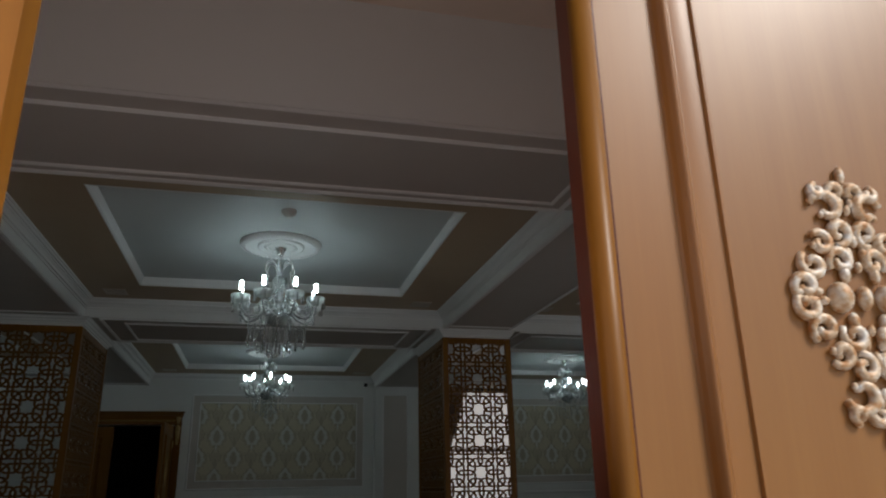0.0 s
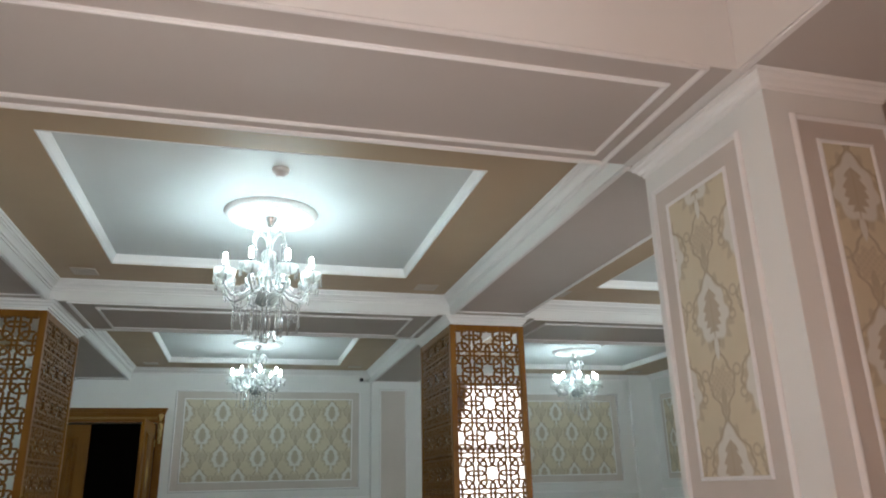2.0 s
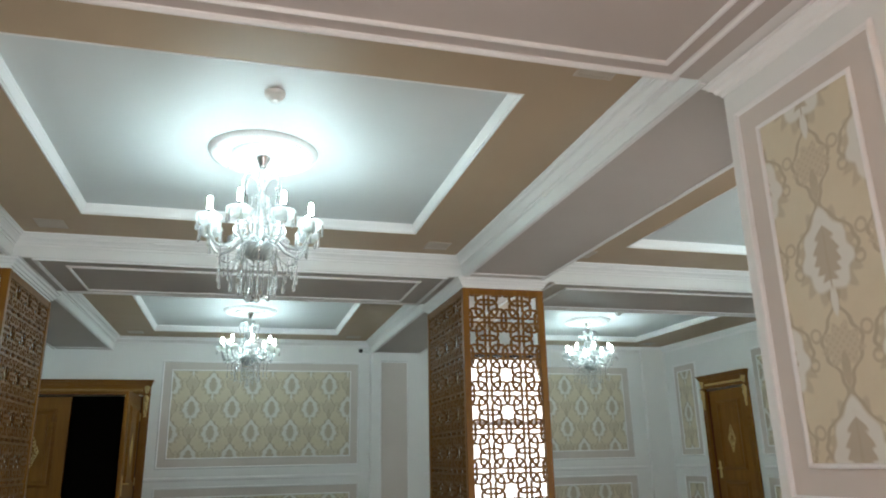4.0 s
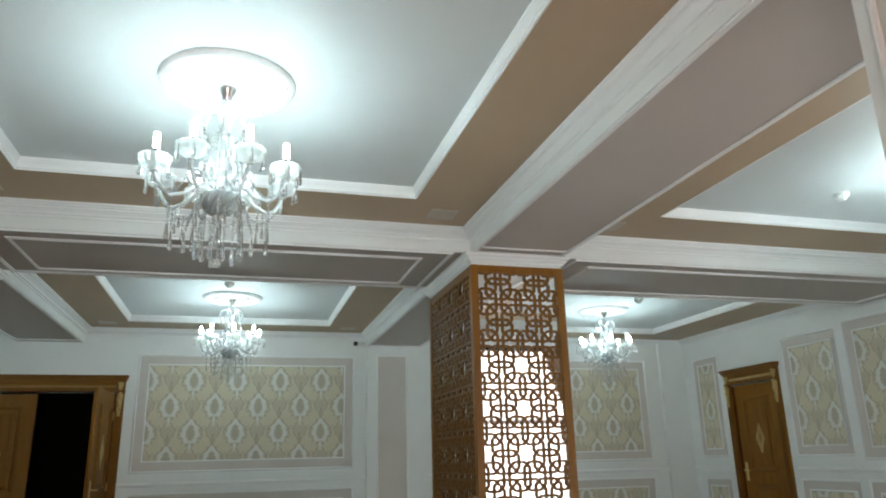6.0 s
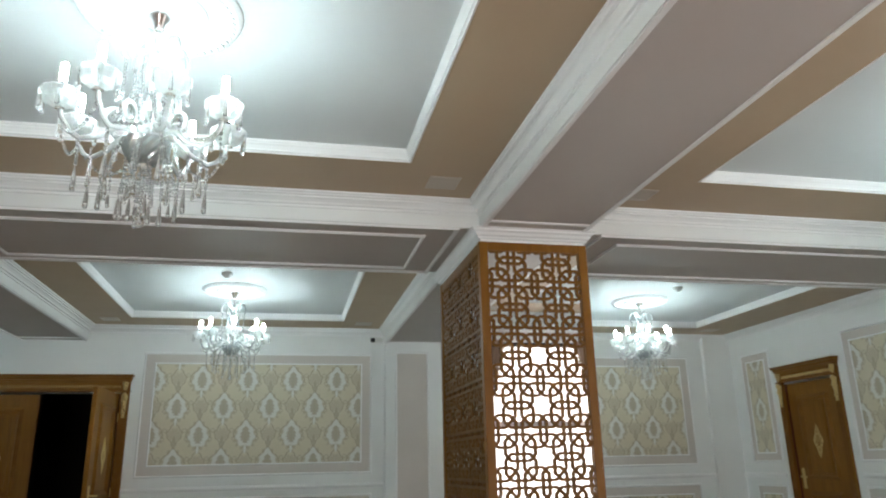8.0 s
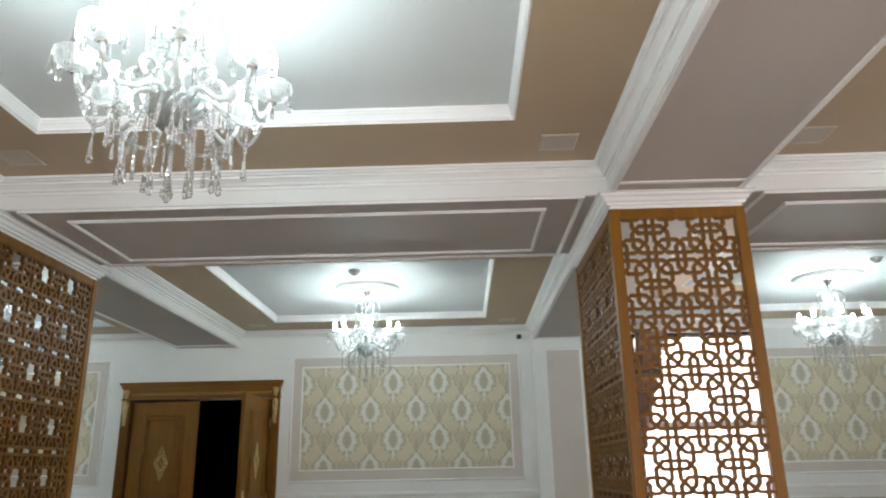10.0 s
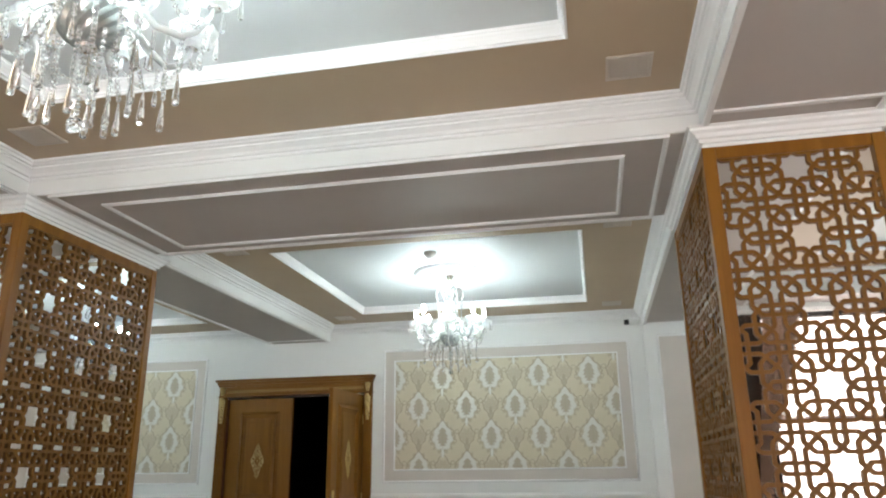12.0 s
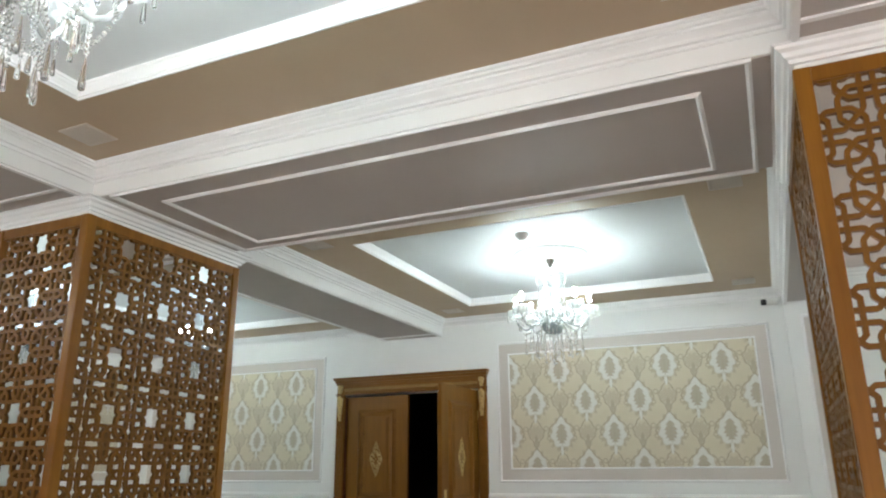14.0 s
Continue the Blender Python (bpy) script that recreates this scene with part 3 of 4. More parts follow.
def ornament_mesh(w, h, name, mat, body=0.026, bold=False):
    """A carved diamond of volutes, leaves and beads, centred, on the plane y = 0."""
    bm = bmesh.new()
    t = w * body
    rows = ((0.27, 0.050, 0.190, -0.50, 1.25, 1.35), (0.39, 0.028, 0.085, 0.25, -1.1, 0.9), (0.205, 0.150, 0.135, -0.15, 1.3, 1.1), (0.31, 0.135, 0.065, 0.35, -1.1, 0.85),
            (0.10, 0.215, 0.105, 0.10, -1.2, 1.0), (0.185, 0.255, 0.075, -0.25, 1.2, 0.9), (0.085, 0.315, 0.090, -0.35, 1.25, 1.0), (0.125, 0.365, 0.050, 0.3, -1.0, 0.8), (0.050, 0.415, 0.070, -0.40, 1.0, 0.9))
    if bold:
        rows = ((0.41, 0.035, 0.085, -0.3, 1.2, 1.5), (0.33, 0.115, 0.090, 0.3, -1.2, 1.5), (0.12, 0.135, 0.090, -0.2, 1.2, 1.4), (0.24, 0.200, 0.080, 0.2, 1.1, 1.4),
                (0.10, 0.245, 0.090, -0.4, -1.2, 1.5), (0.15, 0.335, 0.120, 0.1, 0.9, 1.6), (0.20, 0.405, 0.050, 0.5, -1.1, 1.3), (0.06, 0.405, 0.070, -0.4, 1.0, 1.3))
        for flip in (-1, 1):
            ball(bm, (flip * w * 0.175, -t * 0.2, 0), w * 0.078, 14, 1.25)
            for k in range(5):
                ball(bm, (flip * w * (0.30 + 0.035 * k), -t * 0.4, (k % 2 - 0.5) * h * 0.03), t * 1.7, 8, 0.8)
    for flip in (-1, 1):
        for sz in (-1, 1):
            for cx, cz, r, start, turns, thick in rows:
                scroll(bm, w * cx, sz * h * cz, w * r, w * r * 0.22, sz * start * math.pi, sz * turns, t * thick, flip)
            for cx, cz, r, tall in ((0.46, 0.012, 1.2, 1.0), (0.40, 0.085, 1.0, 1.3), (0.30, 0.190, 0.95, 1.3), (0.20, 0.310, 0.9, 1.3), (0.115, 0.420, 0.8, 1.4), (0.11, 0.085, 1.6, 1.7), (0.055, 0.165, 1.2, 1.8), (0.04, 0.265, 1.0, 1.9), (0.035, 0.365, 0.9, 1.8)):
                ball(bm, (flip * w * cx, -t * 0.35, sz * h * cz), t * r, 8, tall)
    for sz in (-1, 1):
        for cz, r, tall in ((0.475, 1.4, 2.2), (0.445, 1.0, 1.0), (0.335, 1.0, 1.8), (0.215, 1.2, 1.8), (0.115, 1.1, 1.6)):
            ball(bm, (0, -t * 0.4, sz * h * cz), t * r, 8, tall)
    ball(bm, (0, -t * 0.5, 0), t * 2.2, 10, 1.7)
    return mesh_of(name, bm, mat, True)


def patina():
    """Carving with worn whitish gilding on wood."""
    mat = material("worn_gilt_carving", (0.7, 0.6, 0.5), 0.5, 0.15)
    n = Nodes(mat)
    n.link(n.ramp(n.noise(55.0, 4.0), (0.35, (0.42, 0.20, 0.07)), (0.5, (0.62, 0.47, 0.32)), (0.68, (0.80, 0.76, 0.70))), n.b.inputs["Base Color"])
    return mat


PATINA = patina()
ORNAMENT = ornament_mesh(0.275, 0.47, "carved_ornament", PATINA, 0.021, True)
ORNAMENT_GOLD = ornament_mesh(0.17, 0.40, "gilt_ornament", GOLD, 0.018)
BOLECTION = ((0.0, 0.0), (0.0, 0.004)) + tuple((0.004 + 0.022 * k / 5, 0.004 + 0.008 * math.sin(math.pi * k / 10)) for k in range(6)) + tuple((0.030 + 0.026 * k / 9, 0.013 + 0.011 * math.sin(math.pi * k / 9)) for k in range(10)) + tuple((0.060 + 0.018 * k / 5, 0.010 * math.cos(math.pi * k / 10) + 0.001) for k in range(6)) + ((0.078, 0.0),)


# broad ogee frame: a round ridge outside, a long hollow slope, a dark groove inside
OGEE = ((0.0, 0.0), (0.0, 0.002), (0.004, 0.009), (0.010, 0.010), (0.013, 0.004)) + tuple((0.016 + 0.044 * k / 8, 0.004 + 0.008 * (k / 8) ** 2) for k in range(9)) + tuple((0.062 + 0.022 * k / 8, 0.012 + 0.009 * math.sin(math.pi * k / 8)) for k in range(9)) + ((0.088, 0.004), (0.092, 0.0))


def leaf(name, width, height, parent, m, ornament, handle_side=0, label="", face=None, across=None, wide=False):
    """One panelled door leaf: x from the hinge edge 0 to width, front towards -y."""
    face, across = face or DOORWOOD, across or DOORWOODX
    ob = part(name, bevelled(boxes((0, 0, 0.01, width, 0.045, height)), 0.004), face, parent, label, at=m)
    s = 0.155
    for z0, z1 in ((1.06, height - 0.155), (0.2, 0.92)):
        w = 0.092 if wide else 0.078
        part("panel_moulding", rect_ring(bmesh.new(), s + w, width - s - w, z0 + w, z1 - w, OGEE if wide else BOLECTION, (0, 0, 0), v=(0, 0, 1), n=(0, -1, 0)), across, ob)
        if wide:
            continue
        bm = boxes((s + 0.10, -0.008, z0 + 0.10, width - s - 0.10, 0.0, z1 - 0.10))
        part("raised_panel", bm, face, ob)
        bm = rect_ring(bmesh.new(), s + 0.125, width - s - 0.125, z0 + 0.125, z1 - 0.125, ((0, 0), (0, 0.003), (0.006, 0.003), (0.006, 0)), (0, -0.008, 0), v=(0, 0, 1), n=(0, -1, 0))
        part("bead", bm, across, ob)
    o = new("carved_ornament", ornament)
    o.parent, o.matrix_basis = ob, pose(width / 2, -0.004 if wide else -0.009, 1.505)
    if handle_side:
        hx = 0.07 if handle_side < 0 else width - 0.07
        bm = bmesh.new()
        box(bm, hx - 0.022, -0.008, 0.95, hx + 0.022, 0.0, 1.19)
        tube(bm, [(hx, -0.008, 1.09), (hx, -0.05, 1.09), (hx - handle_side * 0.02, -0.058, 1.09), (hx - handle_side * 0.12, -0.058, 1.085)], 0.009, 8)
        part("door_handle", bm, GOLD, ob, "brass lever handle on a long plate")
    return ob


def corbel_mesh():
    """A small carved acanthus bracket, hanging under the crown."""
    bm = bmesh.new()
    for k in range(7):
        f = k / 6
        ball(bm, (0.012 * math.sin(k * 2.1), -0.012 - 0.012 * (1 - f), -0.24 * f), 0.026 * (1.1 - 0.55 * f), 8, 1.2)
        for s in (-1, 1):
            ball(bm, (s * 0.022 * (1 - 0.5 * f), -0.008, -0.24 * f - 0.015), 0.016 * (1.1 - 0.5 * f), 6, 1.5)
    return mesh_of("corbel", bm, GOLD, True)


CORBEL = corbel_mesh()


def door_case(m, a0, a1, height, top):
    """Casing of a doorway between a0 and a1 with fluted jambs, a frieze and a crown."""
    ob = thing("door_case", None, None, "honey-coloured wooden door surround with fluted jambs and a gilt frieze", "door frame", "door surrounds", at=m)
    for a, s in ((a0, -1), (a1, 1)):
        b0, b1 = sorted((a, a + s * 0.10))
        jamb = part("jamb", boxes((b0, -0.035, 0, b1, 0.0, height + 0.02)), DOORWOOD, ob)
        for k in range(4):
            x = b0 + 0.020 + k * 0.020
            bm = tube(bmesh.new(), [(x, -0.037, 0.25), (x, -0.037, height - 0.30)], 0.006, 6)
            part("flute", bm, DOORWOODX, jamb)
        for z in (height - 0.02, height + 0.13):
            c = new("corbel", CORBEL)
            c.parent, c.matrix_basis = jamb, pose((b0 + b1) / 2, -0.036, z) @ Matrix.Diagonal((1.0, 1.0, 1.0 if z < height else 0.35, 1))
        inner = sorted((a, a - s * 0.012))
        part("lining", boxes((inner[0], 0.0, 0, inner[1], 0.2, height)), DARKWOOD, ob)
    part("frieze", boxes((a0 - 0.10, -0.030, height + 0.02, a1 + 0.10, 0.0, top - 0.085)), DOORWOODX, ob)
    bm = bmesh.new()
    count = int((a1 - a0) / 0.028)
    for k in range(count):
        x = a0 + (k + 0.5) * (a1 - a0) / count
        ball(bm, (x, -0.032, (height + top - 0.06) / 2), 0.010, 6, 2.2)
    tagged(part("frieze_carving", bm, OLDGOLD if a1 - a0 > 1.2 else GOLD, ob, "gilt beaded carving"), kind="stuff")
    for z0, z1, proud in ((top - 0.205, top - 0.19, 0.016), (top - 0.085, top - 0.06, 0.012), (top - 0.06, top - 0.03, 0.03), (top - 0.03, top - 0.012, 0.05), (top - 0.012, top, 0.06)):
        part("crown", bevelled(boxes((a0 - 0.10 - proud * 0.6, -0.035 - proud, z0, a1 + 0.10 + proud * 0.6, -0.001, z1)), 0.003, 1), DOORWOODX, ob)
    return ob


# double door of the far wall, one leaf shut, the other swung into the hall
door_case(pose(0, FAR, 0), DOOR_L, DOOR_R, DOOR_H - 0.02, 2.453)
dd = thing("double_door", None, None, "honey-coloured double door, one leaf wide open", "door", at=pose(0, FAR, 0))
leaf("door_leaf", 0.815, 2.226, dd, pose(DOOR_L + 0.015, 0.03, 0), ORNAMENT_GOLD, 0, "shut panelled leaf with a gilt ornament")
ob = leaf("door_leaf", 0.885, 2.226, dd, pose(DOOR_R - 0.015, 0.0, 0, 0, 0, 87) @ pose(-0.885, 0.0, 0), ORNAMENT_GOLD, -1, "open panelled leaf with a gilt ornament")
for z in (0.3, 1.1, 1.95):
    part("hinge", tube(bmesh.new(), [(DOOR_R - 0.008, -0.012, z - 0.05), (DOOR_R - 0.008, -0.012, z + 0.05)], 0.008, 8), GOLD, dd, "brass hinge")
    part("hinge", tube(bmesh.new(), [(DOOR_L + 0.004, 0.022, z - 0.05), (DOOR_L + 0.004, 0.022, z + 0.05)], 0.008, 8), GOLD, dd, "brass hinge")
# room beyond: its lack of light is put into near-black walls
GLOOM = paint("unlit_room_near_black", (0.022, 0.018, 0.015), 0.7)
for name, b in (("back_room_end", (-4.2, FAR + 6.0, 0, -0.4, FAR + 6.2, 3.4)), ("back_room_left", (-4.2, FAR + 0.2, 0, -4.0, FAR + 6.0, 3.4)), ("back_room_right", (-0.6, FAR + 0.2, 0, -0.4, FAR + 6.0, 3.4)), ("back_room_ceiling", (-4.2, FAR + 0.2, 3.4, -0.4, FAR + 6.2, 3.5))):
    thing("wall_" + name, boxes(b), GLOOM, "back room wall, coloured near-black for the missing light", "wall", kind="structure")

# single door of the right wall
door_case(pose(HALL, 0, 0, 0, 0, -90), -D2B, -D2A, DOOR_H - 0.02, 2.453)
sd = thing("side_door", None, None, "shut honey-coloured panelled door with a gilt ornament", "door", at=pose(HALL, 0, 0, 0, 0, -90))
leaf("door_leaf", D2B - D2A - 0.03, 2.226, sd, pose(-D2B + 0.015, 0.02, 0), ORNAMENT_GOLD, -1)
thing("wall_behind_door", boxes((HALL + 0.22, D2A - 0.2, 0, HALL + 0.3, D2B + 0.2, 2.5)), WALL, "plain wall closing the side doorway", "wall", kind="structure")

# entrance: one leaf shut, one swung outwards
en = thing("entrance_door", None, None, "lacquered wooden double entrance door, one leaf open", "door", at=pose(0, 0.96, 0))
ob = leaf("door_leaf", ER - 0.378, EH - 0.02, en, pose(0.378, 0.0, 0), ORNAMENT, 0, "shut panelled leaf with worn gilt carving", ENTRY, ENTRYX, True)
part("astragal", tube(bmesh.new(), [(0.016, -0.004, 0.01), (0.016, -0.004, EH - 0.02)], 0.021, 20), WOOD, ob, "amber rounded meeting strip", True)
# shade on the leaf's side face, put in as a strip of darker wood
part("edge_strip", boxes((-0.004, 0.001, 0.01, 0.0, 0.046, EH - 0.02)), DARKWOOD, ob, "leaf edge with its shade put in as dark red-brown")
part("meeting_strip", bevelled(boxes((0.037, -0.006, 0.01, 0.043, -0.001, EH - 0.02)), 0.002), DARKWOOD, ob, "dark line beside the meeting strip")
leaf("door_leaf", 0.80, EH - 0.02, en, pose(EL + 0.004, -0.035, 0, 0, 0, -99), ORNAMENT, 0, "open panelled leaf with worn gilt carving", ENTRY, ENTRYX, True)
for name, b in (("jamb", (EL - 0.06, 0.90, 0, EL, 1.12, EH)), ("jamb", (ER, 0.90, 0, ER + 0.06, 1.12, EH)), ("head", (EL - 0.06, 0.90, EH, ER + 0.06, 1.12, EH + 0.08))):
    part(name, bevelled(boxes(b), 0.006), WOOD, en, at=pose(0, -0.96, 0))

# ---- curtained window ----
def glow(name, colour, strength):
    mat = material(name, colour)
    b = mat.node_tree.nodes["Principled BSDF"]
    b.inputs["Emission Color"].default_value, b.inputs["Emission Strength"].default_value = (*colour, 1), strength
    return mat


FRAME = wood("dark_window_wood", (0.05, 0.025, 0.015), (0.02, 0.01, 0.006))
win = thing("window_1", None, None, "tall dark-framed window bright with daylight", "window", kind="structure")
for b in ((W0, 3.32, WZ0, W0 + 0.36, 3.42, WZ1), (W1 - 0.07, 3.32, WZ0, W1, 3.42, WZ1), (W0, 3.33, WZ0, W1, 3.41, WZ0 + 0.07), (W0, 3.33, WZ1 - 0.05, W1, 3.41, WZ1)):
    part("window_frame", bevelled(boxes(b), 0.006), FRAME, win)
PALE = material("white_window_bar", (0.75, 0.60, 0.56), 0.4)
for b in ((W0 + 0.36, 3.345, 1.76, W1 - 0.07, 3.395, 1.82),):
    part("window_bar", bevelled(boxes(b), 0.006), PALE, win, "pale window bar")
DAY = glow("bright_day_backdrop", (1.0, 0.94, 0.92), 0.5)
thing("backdrop", boxes((2.80, 3.10, 0.0, 6.6, 3.12, 3.2)), DAY, "white daylight outside the curtained window", "backdrop", kind="structure")
CURTAIN = paint("brown_curtain_cloth", (0.50, 0.32, 0.235), 0.8, 300, 0.3, 0.25)


def drape(name, top, tie, side):
    """A curtain drawn aside: top and tie are the outer and inner edge at the rail and at the tie-back."""
    def edges(f):
        g = min(1.0, f / 0.72)
        ease = 0.45 * g + 0.55 * g * g * (3 - 2 * g)
        return top[0] + (tie[0] - top[0]) * ease, top[1] + (tie[1] - top[1]) * ease

    bm = bmesh.new()
    nu, nv = 48, 24
    grid = []
    for j in range(nv + 1):
        f = j / nv
        outer, inner = edges(f)
        grid.append([bm.verts.new((outer + (inner - outer) * i / nu, 3.58 + 0.025 * math.sin(i / nu * 2 * math.pi * 7 + f) + 0.01 * math.sin(i / nu * 37 + f * 5), 2.80 - 2.35 * f)) for i in range(nu + 1)])
    for r0, r1 in zip(grid, grid[1:]):
        for i in range(nu):
            bm.faces.new((r0[i], r0[i + 1], r1[i + 1], r1[i]))
    ob = thing(name, bm, CURTAIN, "brown pleated curtain drawn aside from the window", "curtain", "curtains", smooth=True)
    mod = ob.modifiers.new("thickness", "SOLIDIFY")
    mod.thickness = 0.004
    bm = bmesh.new()
    for j in range(46):
        f = j / 45 * 0.98
        ball(bm, (edges(f)[1] + side * 0.012, 3.585, 2.79 - 2.35 * f), 0.012, 6, 1.6)
    tagged(part("tassel_fringe", bm, CURTAIN, ob, "beaded fringe along the curtain's edge"), kind="stuff")
    return ob


drape("curtain", (2.87, 3.19), (2.65, 2.73), 1)
drape("curtain", (4.98, 4.14), (4.95, 4.62), -1)
part("rod", tube(bmesh.new(), [(2.66, 3.56, 2.815), (5.15, 3.56, 2.815)], 0.014, 10), TRIM, thing("curtain_rod", None, None, "white curtain rod above the window", "curtain rod"))
for x in (2.72, 4.1, 5.1):
    part("bracket", boxes((x - 0.008, 3.50, 2.807, x + 0.008, 3.56, 2.823)), TRIM, bpy.data.objects["curtain_rod"])

# ---- ceiling fittings ----
def rosette():
    ob = thing("ceiling_rosette", None, None, "round white plaster ceiling rosette with a beaded rim", "ceiling rosette", "rosettes")
    part("rim", lathe(bmesh.new(), ((0.185, -0.010), (0.20, -0.020), (0.235, -0.018), (0.25, -0.028), (0.275, -0.030), (0.300, -0.034), (0.315, -0.028), (0.325, -0.010), (0.330, 0.0)), 64), TRIM, ob, smooth=True)
    part("boss", lathe(bmesh.new(), ((0.02, -0.030), (0.07, -0.030), (0.085, -0.026), (0.15, -0.024), (0.165, -0.034), (0.185, -0.034), (0.19, -0.008)), 48), TRIM, ob, smooth=True)
    bm = bmesh.new()
    for k in range(48):
        a = 2 * math.pi * k / 48
        ball(bm, (0.288 * math.cos(a), 0.288 * math.sin(a), -0.033), 0.012, 6, 0.7)
    for k in range(24):
        a = 2 * math.pi * k / 24
        ball(bm, (0.12 * math.cos(a), 0.12 * math.sin(a), -0.028), 0.016, 6, 0.6)
    tagged(part("beading", bm, TRIM, ob, "small plaster beads", True), kind="stuff")
    return ob


def crystal():
    mat = material("cut_crystal", (0.97, 0.99, 0.99), 0.02, 0.0, 0.6)
    b = mat.node_tree.nodes["Principled BSDF"]
    b.inputs["Transmission Weight"].default_value, b.inputs["IOR"].default_value = 0.92, 1.52
    return mat


CRYSTAL = crystal()
FROST = crystal()
FROST.name = "satin_glass"
FROST.node_tree.nodes["Principled BSDF"].inputs["Roughness"].default_value = 0.42
FROST.node_tree.nodes["Principled BSDF"].inputs["Transmission Weight"].default_value = 0.88
FROST.node_tree.nodes["Principled BSDF"].inputs["IOR"].default_value = 1.25
SATIN = crystal()
SATIN.name = "moulded_glass"
SATIN.node_tree.nodes["Principled BSDF"].inputs["Roughness"].default_value = 0.22
SATIN.node_tree.nodes["Principled BSDF"].inputs["Transmission Weight"].default_value = 0.6
SMOKY = material("shaded_cut_glass", (0.5, 0.55, 0.55), 0.1, 0.6, 0.6)
SLEEVE = material("frosted_candle_sleeve", (0.85, 0.87, 0.87), 0.4)
BULBMAT = glow("lit_bulb", (0.755, 0.97, 1.0), BULB)


def drop_mesh():
    """A faceted teardrop, 1 high, that hangs from its origin."""
    return mesh_of("teardrop", lathe(bmesh.new(), ((0.05, -1.0), (0.14, -0.95), (0.15, -0.80), (0.08, -0.25), (0.03, 0.0)), 6), CRYSTAL)


DROP = drop_mesh()


def drop(parent, x, y, z, r, h):
    ob = new("teardrop", DROP)
    ob.parent, ob.matrix_basis = parent, Matrix.Translation((x, y, z)) @ Matrix.Diagonal((r * 6, r * 6, h, 1))
    return ob


def beads(name, bm, parent):
    return tagged(part(name, bm, CRYSTAL, parent, "string of cut glass beads"), kind="stuff")


def bead_chain(bm, p0, p1, count, r, sag=0.0):
    p0, p1 = Vector(p0), Vector(p1)
    for k in range(count):
        f = (k + 0.5) / count
        p = p0.lerp(p1, f)
        p.z -= sag * 4 * f * (1 - f)
        m = Matrix.Translation(p) @ Matrix.Diagonal((r, r, r * 1.15, 1))
        bmesh.ops.create_icosphere(bm, subdivisions=1, radius=1, matrix=m)


